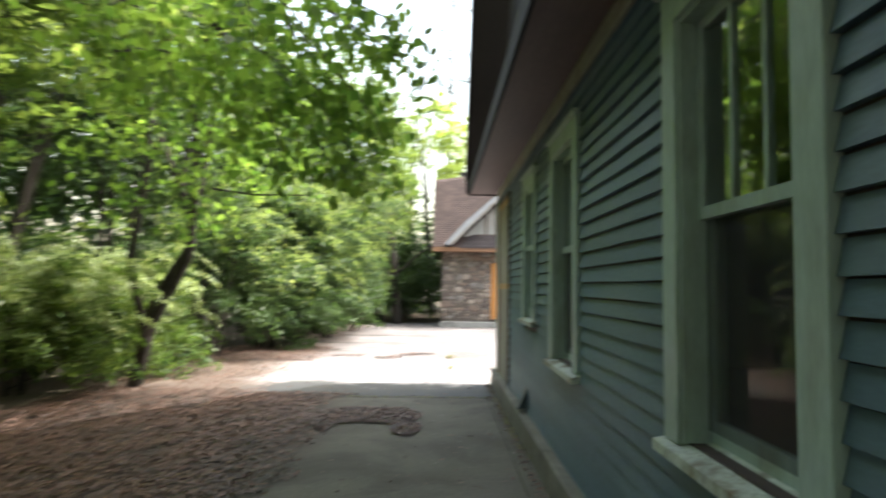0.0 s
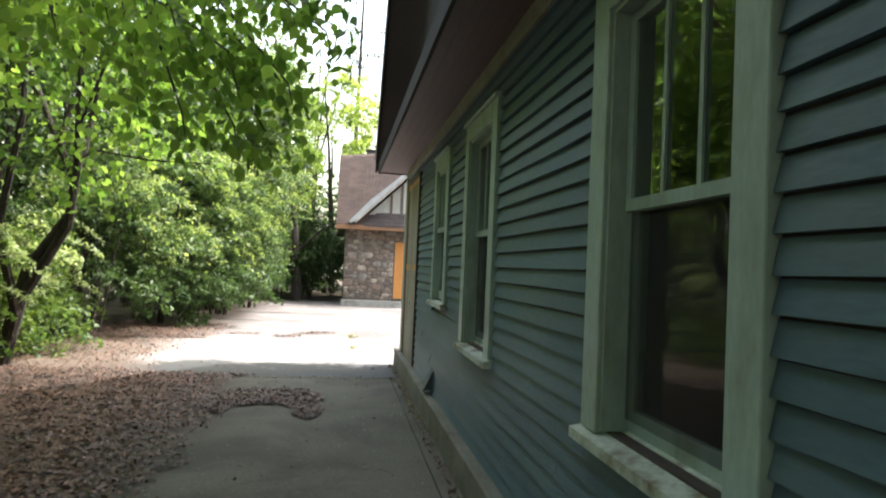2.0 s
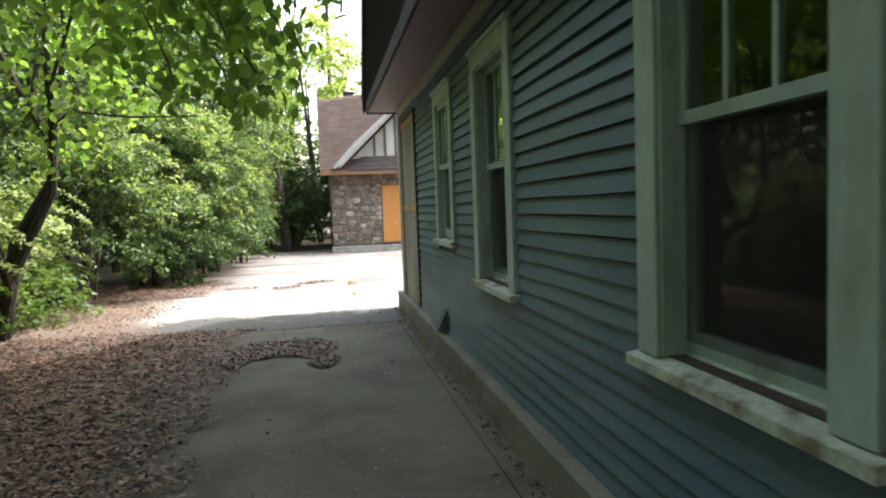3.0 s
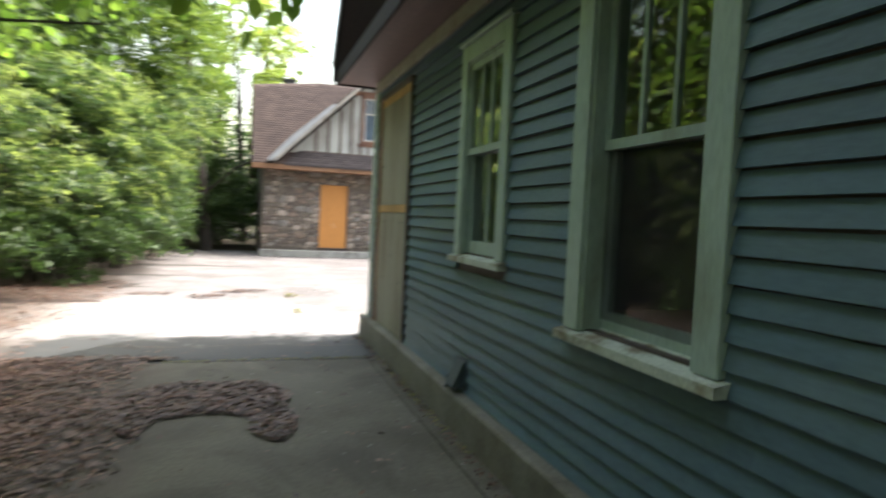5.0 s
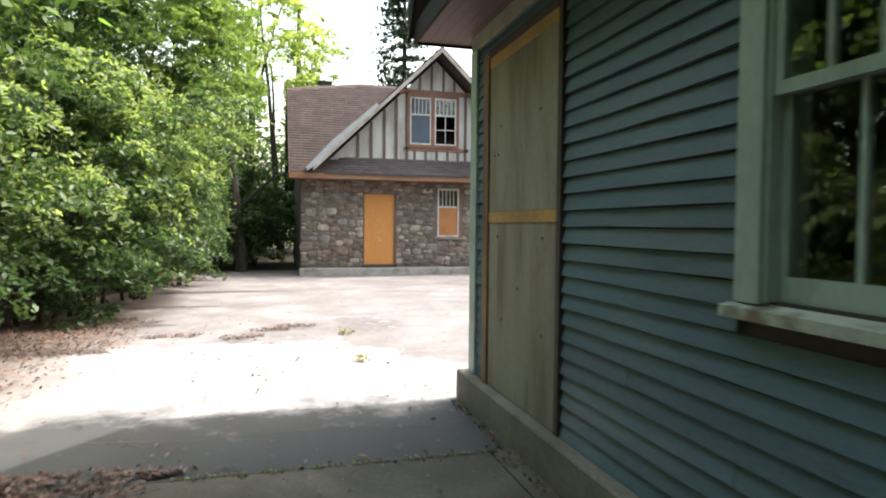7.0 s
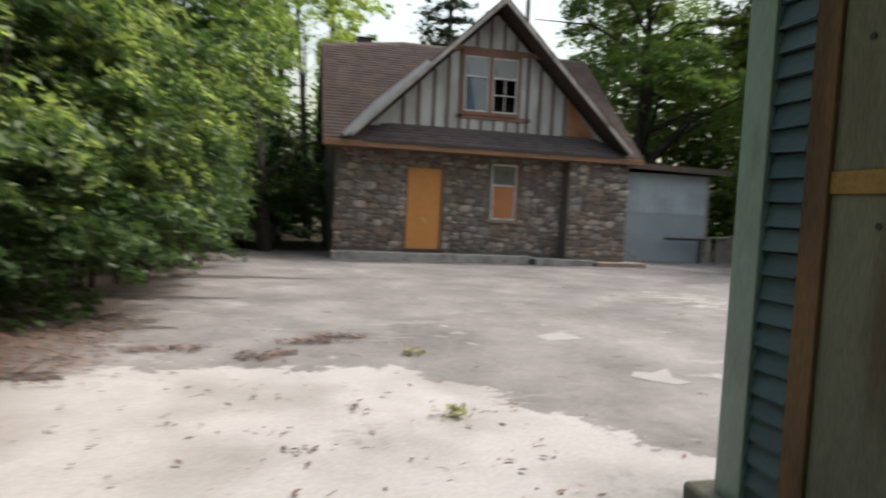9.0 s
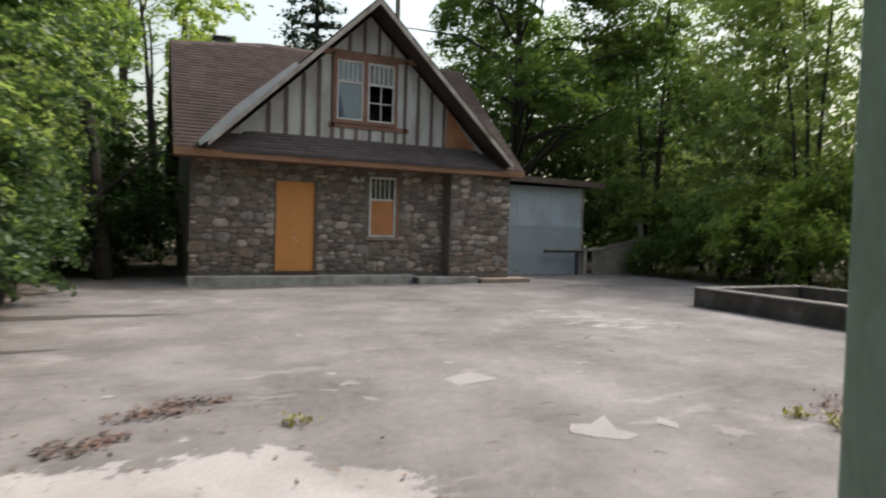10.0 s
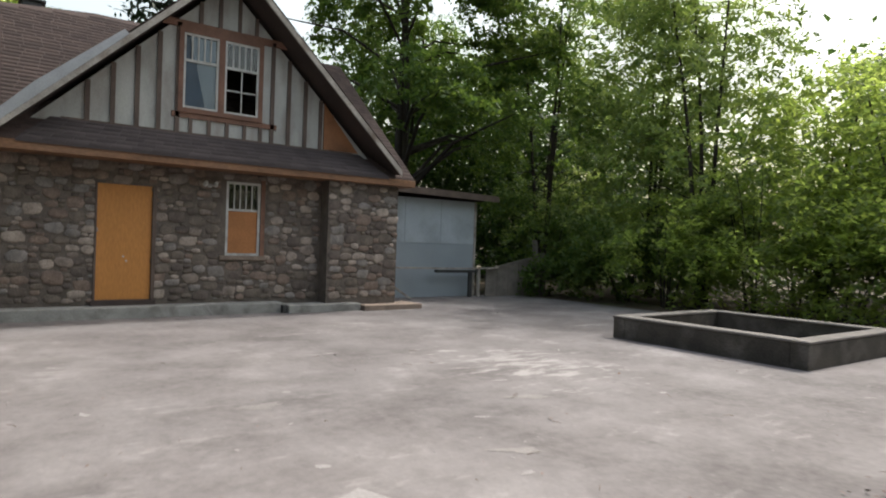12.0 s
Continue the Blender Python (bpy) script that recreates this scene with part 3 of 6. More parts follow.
def clapboard(y0, y1, z, h, rnd):
    """One tapered board, a little uneven in height and thickness along its length."""
    bm = bmesh.new()
    n = max(1, round((y1 - y0) / 0.55))
    rings = []
    for k in range(n + 1):
        y = y0 + (y1 - y0) * k / n
        dz, dx = rnd.uniform(-0.0035, 0.0035), rnd.uniform(-0.003, 0.003)
        rings.append([bm.verts.new(p) for p in ((WX, y, z + dz), (WX - 0.029 + dx, y, z + dz), (WX - 0.009 + dx, y, z + h - 0.009), (WX, y, z + h - 0.009))])
    for a, b in zip(rings, rings[1:]):
        for k in range(4):
            bm.faces.new((a[k], a[(k + 1) % 4], b[(k + 1) % 4], b[k]))
    bm.faces.new(rings[0]), bm.faces.new(rings[-1])
    return bm


TRIM_SPANS = [(1.533, 2.592, 0.90, 2.69), (4.168, 5.192, 0.91, 2.69), (5.968, 6.842, 1.155, 2.69), (8.24, 9.62, 0.2, 2.80)]
rows_n = int((WALL_TOP - 0.26) / COURSE) + 1
boards = []
rnd = random.Random(4)
for r in range(rows_n):
    z = 0.26 + r * COURSE
    h = min(COURSE, WALL_TOP - z)
    if h < 0.02:
        continue
    stops = []
    for a, b, za, zb in TRIM_SPANS:
        if z + h > za + 0.02 and z < zb - 0.02:
            stops.append((a, b))
    segs, pos = [], REAR_Y
    for a, b in stops:
        segs.append((pos, a))
        pos = b
    segs.append((pos, CORNER - 0.13))
    for a, b in segs:
        while b - a > 4.2:
            c = a + rnd.uniform(2.2, 3.8)
            boards.append((a, c - 0.0015, z, h))
            a = c
        boards.append((a, b, z, h))
for a, b, z, h in boards:
    part("clapboard", clapboard(a, b, z, h, rnd), M_SIDING, blue_house)

# trim
bpart("corner_board", (0.958, WX, CORNER - 0.13, CORNER + 0.02, 0.256, 2.90), M_TRIM, blue_house, "pale green corner board", 0.004)
bpart("corner_board", (WX + 0.002, WX + 0.12, CORNER - 0.02, CORNER + 0.022, 0.256, 3.25), M_TRIM, blue_house)
bpart("frieze_board", (0.962, WX, REAR_Y, CORNER + 0.02, 2.901, 3.022), M_FRIEZE, blue_house, "weathered frieze board", 0.004)
# soffit of narrow boards, running along the wall
for k in range(5):
    x0 = EAVE_X + 0.02 + k * 0.0905
    bpart("soffit_board", (x0, x0 + 0.088, REAR_Y - 0.1, CORNER + 0.24, 3.025, 3.05), M_SOFFIT, blue_house)
bpart("fascia", (EAVE_X - 0.012, EAVE_X + 0.016, REAR_Y - 0.1, CORNER + 0.26, 3.005, 3.17), M_EAVE, blue_house, "near-black brown fascia board", 0.003)
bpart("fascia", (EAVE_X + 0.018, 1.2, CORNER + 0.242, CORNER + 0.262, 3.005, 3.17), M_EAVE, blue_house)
bpart("soffit_board", (1.005, BACK_X, CORNER - 0.018, CORNER + 0.238, 3.025, 3.05), M_SOFFIT, blue_house)
# gable above, its slopes rising from the corners
half = CORNER + 0.26 - APEX_Y
bm = bmesh.new()
prism(bm, [(APEX_Y - half + 0.3, 3.3), (APEX_Y + half - 0.3, 3.3), (APEX_Y, EAVE_Z + half * SLOPE - 0.2)], "x", 0.97, 1.1)
part("gable_wall", bm, M_EAVE, blue_house, "near-black gable wall")
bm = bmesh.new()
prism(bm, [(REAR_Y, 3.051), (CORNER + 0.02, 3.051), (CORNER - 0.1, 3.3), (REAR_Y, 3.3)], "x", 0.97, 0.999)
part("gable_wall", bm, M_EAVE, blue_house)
for sgn in (1, -1):
    bm = bmesh.new()
    y_e, z_e = APEX_Y + sgn * half, EAVE_Z + 0.02
    prism(bm, [(y_e, z_e), (y_e, z_e + 0.2), (APEX_Y, z_e + half * SLOPE + 0.2), (APEX_Y, z_e + half * SLOPE)], "x", EAVE_X - 0.03, BACK_X + 0.3)
    part("roof", bm, M_SHINGLE_DARK, blue_house, "dark shingled steep roof")
    bm = bmesh.new()
    prism(bm, [(y_e, z_e - 0.03), (y_e, z_e + 0.17), (APEX_Y, z_e + half * SLOPE + 0.17), (APEX_Y, z_e + half * SLOPE - 0.03)], "x", EAVE_X - 0.06, EAVE_X - 0.033)
    part("rake_board", bm, M_EAVE, blue_house, "near-black rake board")
    bm = bmesh.new()
    prism(bm, [(y_e, z_e + 0.172), (y_e, z_e + 0.215), (APEX_Y, z_e + half * SLOPE + 0.215), (APEX_Y, z_e + half * SLOPE + 0.172)], "x", EAVE_X - 0.075, EAVE_X - 0.031)
    part("drip_edge", bm, M_FLASH, blue_house, "thin metal drip edge")


def sash_window(y0, y1, z0, z1, meet, casing, lights_up, lights_low, label, depth=0.035, stile=0.042, screen=True):
    """A double-hung window in the clapboard wall: casings, sill, two sashes with muntins and panes."""
    w = thing("sash_window", (WX, (y0 + y1) / 2, z0), label, "window", "windows of the blue house")
    cz1 = z1 + casing
    bpart("casing", (0.953, WX, y0 - casing, y0, z0 - 0.01, cz1), M_TRIM, w, bevel=0.004)
    bpart("casing", (0.953, WX, y1, y1 + casing, z0 - 0.01, cz1), M_TRIM, w, bevel=0.004)
    bpart("head_casing", (0.951, WX, y0 + 0.001, y1 - 0.001, z1, cz1), M_TRIM, w, bevel=0.004)
    bpart("drip_cap", (0.93, WX, y0 - casing - 0.015, y1 + casing + 0.015, cz1 + 0.001, cz1 + 0.03), M_TRIM, w, bevel=0.004)
    bm = bmesh.new()
    prism(bm, [(0.918, z0 - 0.065), (0.918, z0 - 0.025), (WX + 0.136, z0 + 0.016), (WX + 0.136, z0 - 0.065)], "y", y0 - casing - 0.03, y1 + casing + 0.03)
    part("sill", bm, M_SILL, w, "worn flaking sill with dirt")
    j = 0.018
    bpart("jamb", (WX - 0.03, WX + 0.138, y0 + 0.001, y0 + j, z0, z1), M_TRIM, w)
    bpart("jamb", (WX - 0.03, WX + 0.138, y1 - j, y1 - 0.001, z0, z1), M_TRIM, w)
    bpart("jamb", (WX - 0.03, WX + 0.138, y0 + j, y1 - j, z1 - j, z1 - 0.001), M_TRIM, w)
    xu, xl = WX + depth, WX + depth + 0.038
    s = stile
    for nm, xa, za, zb, lights, bottom in (("upper_sash", xu, meet - 0.02, z1 - j, lights_up, 0.045), ("lower_sash", xl, z0 + 0.002, meet + 0.022, lights_low, 0.085)):
        ya, yb, xb = y0 + j + 0.001, y1 - j - 0.001, xa + 0.034
        bm = bmesh.new()
        box(bm, xa, xb, ya, ya + s, za, zb)
        box(bm, xa, xb, yb - s, yb, za, zb)
        box(bm, xa, xb, ya + s, yb - s, za, za + bottom)
        box(bm, xa, xb, ya + s, yb - s, zb - 0.042, zb)
        sash = part(nm, bm, M_TRIM, w)
        step = (yb - ya - 2 * s) / lights
        for k in range(lights):
            p0, p1 = ya + s + k * step, ya + s + (k + 1) * step
            if k:
                bpart("muntin", (xa + 0.003, xb - 0.003, p0 - 0.011, p0 + 0.011, za + bottom, zb - 0.042), M_TRIM, sash)
            g = bpart("pane", (xa + 0.014, xa + 0.018, p0 + (0.011 if k else 0), p1 - (0.011 if k < lights - 1 else 0), za + bottom, zb - 0.042), M_GLASS, sash)
            g.visible_shadow = False
    if screen:
        sc = bpart("insect_screen", (xl - 0.012, xl - 0.010, y0 + j + 0.002, y1 - j - 0.002, z0 + 0.05, meet - 0.022), M_SCREEN, w, "dark insect screen")
        sc.visible_shadow = False
    return w


sash_window(*HOLES[0], 1.81, 0.14, 3, 1, "double-hung window in pale green casing, dark room behind")
sash_window(*HOLES[1], 1.82, 0.13, 3, 1, "double-hung window in pale green casing with worn sill")
sash_window(*HOLES[2], 1.93, 0.12, 3, 2, "smaller double-hung window in pale green casing, panes mirroring trees", -0.02, 0.034, False)

# boarded doorway at the corner
door = thing("boarded_door", (0.97, 8.95, 0.3), "doorway boarded with weathered grey plywood and stained battens", "door")
bpart("panel", (0.968, 0.998, 8.30, 9.49, 0.262, 1.50), M_PLY_GREY, door, "weathered grey-brown plywood sheet")
bpart("panel", (0.968, 0.998, 8.30, 9.49, 1.58, 2.66), M_PLY_GREY, door)
bpart("strap", (0.96, 0.998, 8.30, 9.49, 1.502, 1.578), M_STRAP, door, "yellowed pine strap")
bpart("strap", (0.962, 0.998, 8.30, 9.49, 2.662, 2.74), M_STRAP, door)
bpart("jamb", (0.952, 0.998, 9.492, 9.60, 0.257, 2.79), M_BATTEN_OLD, door, "rust-stained upright board", 0.004)
bpart("jamb", (0.957, 0.998, 8.245, 8.298, 0.257, 2.79), M_DARKWOOD, door, "dark wet upright board", 0.003)
bpart("head", (0.955, 0.998, 8.30, 9.49, 2.742, 2.80), M_DARKWOOD, door)
for yy, zz in ((8.5, 0.8), (9.2, 0.8), (8.5, 1.4), (9.3, 1.4), (8.55, 2.2), (9.25, 2.2), (9.3, 2.0), (9.38, 2.0), (8.9, 1.05)):
    bm = bmesh.new()
    bmesh.ops.create_cone(bm, cap_ends=True, segments=8, radius1=0.012, radius2=0.009, depth=0.006, matrix=pose(0.966, yy, zz, 0, 90, 0))
    part("screw", bm, M_IRON, door)

# small vent hood low on the wall
vent = thing("vent_hood", (0.97, 6.6, 0.5), "small dark vent hood low on the clapboards", "vent")
bm = bmesh.new()
prism(bm, [(0.978, 0.30), (0.88, 0.30), (0.90, 0.35), (0.965, 0.48), (0.978, 0.48)], "y", 6.53, 6.68)
part("hood", bm, M_VENT, vent)
bpart("flange", (0.968, 0.977, 6.50, 6.71, 0.28, 0.50), M_VENT, vent, bevel=0.003)
bm = bmesh.new()
bmesh.ops.create_cone(bm, cap_ends=True, segments=10, radius1=0.02, radius2=0.02, depth=0.12, matrix=pose(0.915, 6.72, 0.29, 20, 0, 0))
part("spout", bm, M_VENT, vent)

# ---- stone house ----
FY, SX0, SX1, SW_TOP = 23.92, -0.12, 7.92, 2.92
stone_house = thing("stone_house", (4, 26, 0), "fieldstone cottage with a half-timbered gable and boarded openings", "house")
DOOR2 = (1.77, 2.69, 0.20, 2.33)
WIN2 = (4.07, 4.78, 1.05, 2.56)
bm = bmesh.new()
wall_with_holes(bm, "y", FY, FY + 0.35, SX0, 6.15, -0.2, SW_TOP, [DOOR2, WIN2])
stone_wall = part("wall", bm, M_MORTAR, stone_house, "fieldstone wall in dark mortar")
stone_bay = bpart("wall", (6.15, SX1, FY - 0.38, FY + 0.35, -0.2, SW_TOP), M_MORTAR, stone_house, "projecting fieldstone bay")
bpart("wall", (SX0, SX0 + 0.35, FY + 0.35, 30.649, -0.2, SW_TOP), M_MORTAR, stone_house)
bpart("wall", (SX1 - 0.35, SX1, FY + 0.35, 30.649, -0.2, SW_TOP), M_MORTAR, stone_house)
bpart("wall", (SX0, SX1, 30.65, 31.0, -0.2, SW_TOP), M_MORTAR, stone_house)
bpart("base_course", (SX0 - 0.06, 5.2, FY - 0.42, FY + 0.02, -0.2, 0.10), M_STEP, stone_house, "grey concrete step along the wall", 0.015)
bpart("base_course", (5.22, 6.9, FY - 0.62, FY - 0.1, -0.2, 0.06), M_STEP, stone_house, bevel=0.015)
bpart("base_course", (6.92, 8.45, FY - 0.75, FY - 0.1, -0.2, 0.02), M_BRICK, stone_house, "low brick-brown edging", 0.01)
# boarded door and window
bpart("door", (DOOR2[0], DOOR2[1], FY + 0.02, FY + 0.05, DOOR2[2], DOOR2[3]), M_PLY_ORANGE, stone_house, "doorway boarded with orange plywood")
for x0, x1 in ((DOOR2[0] - 0.045, DOOR2[0] - 0.003), (DOOR2[1] + 0.003, DOOR2[1] + 0.07)):
    bpart("door_casing", (x0, x1, FY - 0.035, FY + 0.05, DOOR2[2], DOOR2[3]), M_TIMBER, stone_house, "narrow dark casing beside the boarded door", 0.006)
bpart("threshold", (DOOR2[0] - 0.08, DOOR2[1] + 0.08, FY - 0.1, FY + 0.05, 0.102, 0.198), M_DARKWOOD, stone_house)
for xx, zz in ((2.22, 1.0), (2.27, 0.92)):
    bm = bmesh.new()
    bmesh.ops.create_cone(bm, cap_ends=True, segments=8, radius1=0.02, radius2=0.016, depth=0.01, matrix=pose(xx, FY + 0.018, zz, 90, 0, 0))
    part("screw", bm, M_WHITE, stone_house)


def frame_rect(bm, x0, x1, y0, y1, z0, z1, w, wb=None):
    wb = w if wb is None else wb
    box(bm, x0, x0 + w, y0, y1, z0, z1)
    box(bm, x1 - w, x1, y0, y1, z0, z1)
    box(bm, x0 + w, x1 - w, y0, y1, z0, z0 + wb)
    box(bm, x0 + w, x1 - w, y0, y1, z1 - w, z1)


lower_window = part("window", (lambda b: (frame_rect(b, WIN2[0], WIN2[1], FY + 0.01, FY + 0.09, WIN2[2], WIN2[3], 0.05), b)[1])(bmesh.new()), M_WHITE, stone_house, "white sash over an orange plywood board")
bpart("board", (WIN2[0] + 0.05, WIN2[1] - 0.05, FY + 0.04, FY + 0.06, WIN2[2] + 0.05, 1.96), M_PLY_RUST, lower_window, "rust-brown plywood board")
bpart("rail", (WIN2[0] + 0.05, WIN2[1] - 0.05, FY + 0.02, FY + 0.08, 1.962, 2.01), M_WHITE, lower_window)
for k in range(1, 5):
    x = WIN2[0] + 0.05 + (WIN2[1] - WIN2[0] - 0.1) * k / 5
    bpart("muntin", (x - 0.012, x + 0.012, FY + 0.03, FY + 0.06, 2.01, WIN2[3] - 0.05), M_WHITE, lower_window)
bpart("pane", (WIN2[0] + 0.05, WIN2[1] - 0.05, FY + 0.062, FY + 0.066, 2.01, WIN2[3] - 0.05), M_GLASS, lower_window)
bpart("sill", (WIN2[0] - 0.12, WIN2[1] + 0.12, FY - 0.06, FY + 0.05, WIN2[2] - 0.09, WIN2[2] - 0.001), M_BRICK, stone_house, "brown stone sill", 0.01)
bpart("jamb_board", (WIN2[1] + 0.001, WIN2[1] + 0.09, FY - 0.02, FY + 0.1, WIN2[2], WIN2[3] + 0.08), M_BROWN_FRAME, stone_house)

# main roof: ridge along x, clipped at the west end
EY, RY = 23.32, 27.4
RX0, RX1 = -0.48, 8.23
E_Z, R_Z0, R_Z1 = 2.90, 6.03, 6.43           # eave, clipped west end, ridge


def roof_slab(name, corners, mat, parent, thick=0.12, label=""):
    """A roof plane from its corners in turn."""
    bm = bmesh.new()
    top = [bm.verts.new(c) for c in corners]
    low = [bm.verts.new((c[0], c[1], c[2] - thick)) for c in corners]
    bm.faces.new(top), bm.faces.new(low[::-1])
    for i in range(len(top)):
        j = (i + 1) % len(top)
        bm.faces.new((top[i], low[i], low[j], top[j]))
    return part(name, bm, mat, parent, label)


def shingle_courses(parent, mat, a, b, c, d, keep=lambda x, y: True, course=0.14, tab=0.32):
    """Rows of shingle tabs on the plane a (eave west), b (eave east), c (ridge east), d (ridge west), each tab lifted at its lower edge."""
    a, b, c, d = [np.array(v, float) for v in (a, b, c, d)]
    rows = int(np.linalg.norm(d - a) / course)
    cols = int(np.linalg.norm(b - a) / tab)
    nrm = np.cross(b - a, d - a)
    nrm = nrm / np.linalg.norm(nrm)
    rs = np.random.RandomState(7)
    V, F = [], []

    def at(u, v):
        return (a * (1 - u) + b * u) * (1 - v) + (d * (1 - u) + c * u) * v
    for r in range(rows):
        off = rs.rand() * 0.6
        for k in range(-1, cols + 1):
            u0, u1 = max(0, (k + off + 0.02) / cols), min(1, (k + off + 0.98) / cols)
            if u1 - u0 < 0.002:
                continue
            v0, v1 = (r + 0.05 * rs.rand()) / rows, min(1, (r + 1.12) / rows)
            m = at((u0 + u1) / 2, (v0 + v1) / 2)
            if not keep(m[0], m[1]):
                continue
            lift = 0.003 + 0.003 * rs.rand()
            p = [at(u0, v0) + nrm * lift, at(u1, v0) + nrm * lift, at(u1, v1) + nrm * 0.002, at(u0, v1) + nrm * 0.002, at(u0, v0) + nrm * 0.001, at(u1, v0) + nrm * 0.001]
            n = len(V)
            V += p
            F += [(n, n + 1, n + 2, n + 3), (n + 4, n + 5, n + 1, n)]
    ob = new("shingles", fast_mesh("shingles", np.array(V), np.array(F), mat))
    ob.parent = parent
    ob.matrix_parent_inverse = Matrix.Translation(parent.matrix_basis.translation).inverted()
    return tagged(ob, kind="stuff")


HIP_X = 2.05                                    # the ridge begins here; west of it a low hip
clip = (R_Z0 - E_Z) / (R_Z1 - E_Z)
HIP_F, HIP_B = EY + (RY - EY) * clip, 31.4 + (RY - 31.4) * clip
roof_slab("roof", [(RX0, EY, E_Z), (RX1, EY, E_Z), (RX1, RY, R_Z1), (HIP_X, RY, R_Z1), (RX0, HIP_F, R_Z0)], M_SHINGLE, stone_house, 0.14, "brown asphalt-shingled roof")
shingle_courses(stone_house, M_SHINGLE, (RX0, EY, E_Z), (RX1, EY, E_Z), (RX1, RY, R_Z1), (RX0, RY, R_Z1),
                lambda x, y: y < HIP_F - 0.1 + (RY - HIP_F) * min(1, (x - RX0) / (HIP_X - RX0)))
roof_slab("roof", [(RX0, 31.4, E_Z), (RX0, HIP_B, R_Z0), (HIP_X, RY, R_Z1), (RX1, RY, R_Z1), (RX1, 31.4, E_Z)], M_SHINGLE, stone_house, 0.14)
roof_slab("roof", [(RX0, HIP_F, R_Z0), (HIP_X, RY, R_Z1), (RX0, HIP_B, R_Z0)], M_SHINGLE, stone_house, 0.1)
for x0, x1 in ((SX0 + 0.02, SX0 + 0.25), (SX1 - 0.25, SX1 - 0.02)):
    bm = bmesh.new()
    prism(bm, [(FY + 0.2, SW_TOP + 0.001), (30.9, SW_TOP + 0.001), (RY, R_Z0 - 0.2)], "x", x0, x1)
    part("gable_wall", bm, M_TIMBER, stone_house)
bpart("fascia", (RX0, RX1, EY - 0.03, EY - 0.002, 2.73, 2.885), M_FASCIA, stone_house, "orange-brown fascia board", 0.004)
bpart("soffit", (RX0, RX1, EY, FY - 0.001, 2.735, 2.755), M_FASCIA, stone_house)
# dark pent roof under the gable
PENT_Y = FY - 0.12
pent = [(0.5, EY - 0.05, 2.905), (7.5, EY - 0.05, 2.905), (7.0, PENT_Y, 3.40), (1.0, PENT_Y, 3.40)]
roof_slab("pent_roof", pent, M_SHINGLE_DARK, stone_house, 0.05, "dark shingled pent roof under the gable")
shingle_courses(stone_house, M_SHINGLE_DARK, *pent)
# cross gable
GX, GZ, GY = 3.97, 6.62, EY - 0.2
FOOT = 3.78
gs = (GZ - 2.98) / FOOT
bm = bmesh.new()
gy = FY - 0.1
OX0, OX1, OZ0, OZ1 = 3.14, 4.61, 3.89, 5.33     # the window's opening
foot_w = (GZ - 3.3) / gs - 0.15


def under_rake(x):
    return 3.3 + (GZ - 0.15 - 3.3) * (1 - abs(x - GX) / foot_w)


prism(bm, [(GX - foot_w, 3.3), (OX0, 3.3), (OX0, under_rake(OX0))], "y", gy, gy + 0.12)
prism(bm, [(OX1, 3.3), (GX + foot_w, 3.3), (OX1, under_rake(OX1))], "y", gy, gy + 0.12)
prism(bm, [(OX0, 3.3), (OX1, 3.3), (OX1, OZ0), (OX0, OZ0)], "y", gy, gy + 0.12)
prism(bm, [(OX0, OZ1), (OX1, OZ1), (OX1, under_rake(OX1)), (GX, GZ - 0.15), (OX0, under_rake(OX0))], "y", gy, gy + 0.12)
gable = part("gable_wall", bm, M_STUCCO, stone_house, "dirty white stucco gable with dark timbers")
back_y = EY + (GZ - 0.2 - E_Z) / ((R_Z1 - E_Z) / (RY - EY)) + 0.2
for sg in (-1, 1):
    fx = GX + sg * FOOT
    bm = bmesh.new()
    prism(bm, [(fx, 2.98), (fx, 2.98 + 0.13), (GX, GZ + 0.13), (GX, GZ)], "y", GY + 0.03, back_y)
    part("roof", bm, M_SHINGLE, stone_house)
    bm = bmesh.new()
    prism(bm, [(fx, 2.93), (fx, 3.07), (GX, GZ + 0.09), (GX, GZ - 0.05)], "y", GY - 0.01, GY + 0.028)
    part("rake_board", bm, M_RAKE, stone_house, "weathered grey rake board")
    if sg < 0:
        shingle_courses(stone_house, M_SHINGLE, (fx, back_y, 3.112), (fx, GY, 3.112), (GX, GY, GZ + 0.132), (GX, back_y, GZ + 0.132))
    else:
        shingle_courses(stone_house, M_SHINGLE, (fx, GY, 3.112), (fx, back_y, 3.112), (GX, back_y, GZ + 0.132), (GX, GY, GZ + 0.132))
# grey valley flashing and flared foot on the west side
bm = bmesh.new()
prism(bm, [(GX - FOOT - 0.16, 2.93), (GX - FOOT - 0.20, 3.02), (GX - FOOT * 0.86, 3.0 + FOOT * 0.14 * gs + 0.30), (GX - FOOT * 0.52, 3.0 + FOOT * 0.48 * gs + 0.2), (GX - FOOT * 0.50, 3.0 + FOOT * 0.50 * gs + 0.06), (GX - FOOT + 0.02, 3.06)], "y", GY - 0.02, GY + 0.3)
part("flashing", bm, M_FLASH, stone_house, "pale grey sheet-metal flashing")
# timbers
ty0, ty1 = gy - 0.035, gy - 0.001


def rake_z(x):
    return GZ - 0.12 - abs(x - GX) * gs


def timber(x0, x1, z0, z1, mat=M_TIMBER):
    bpart("timber", (x0, x1, ty0, ty1, z0, z1), mat, gable)


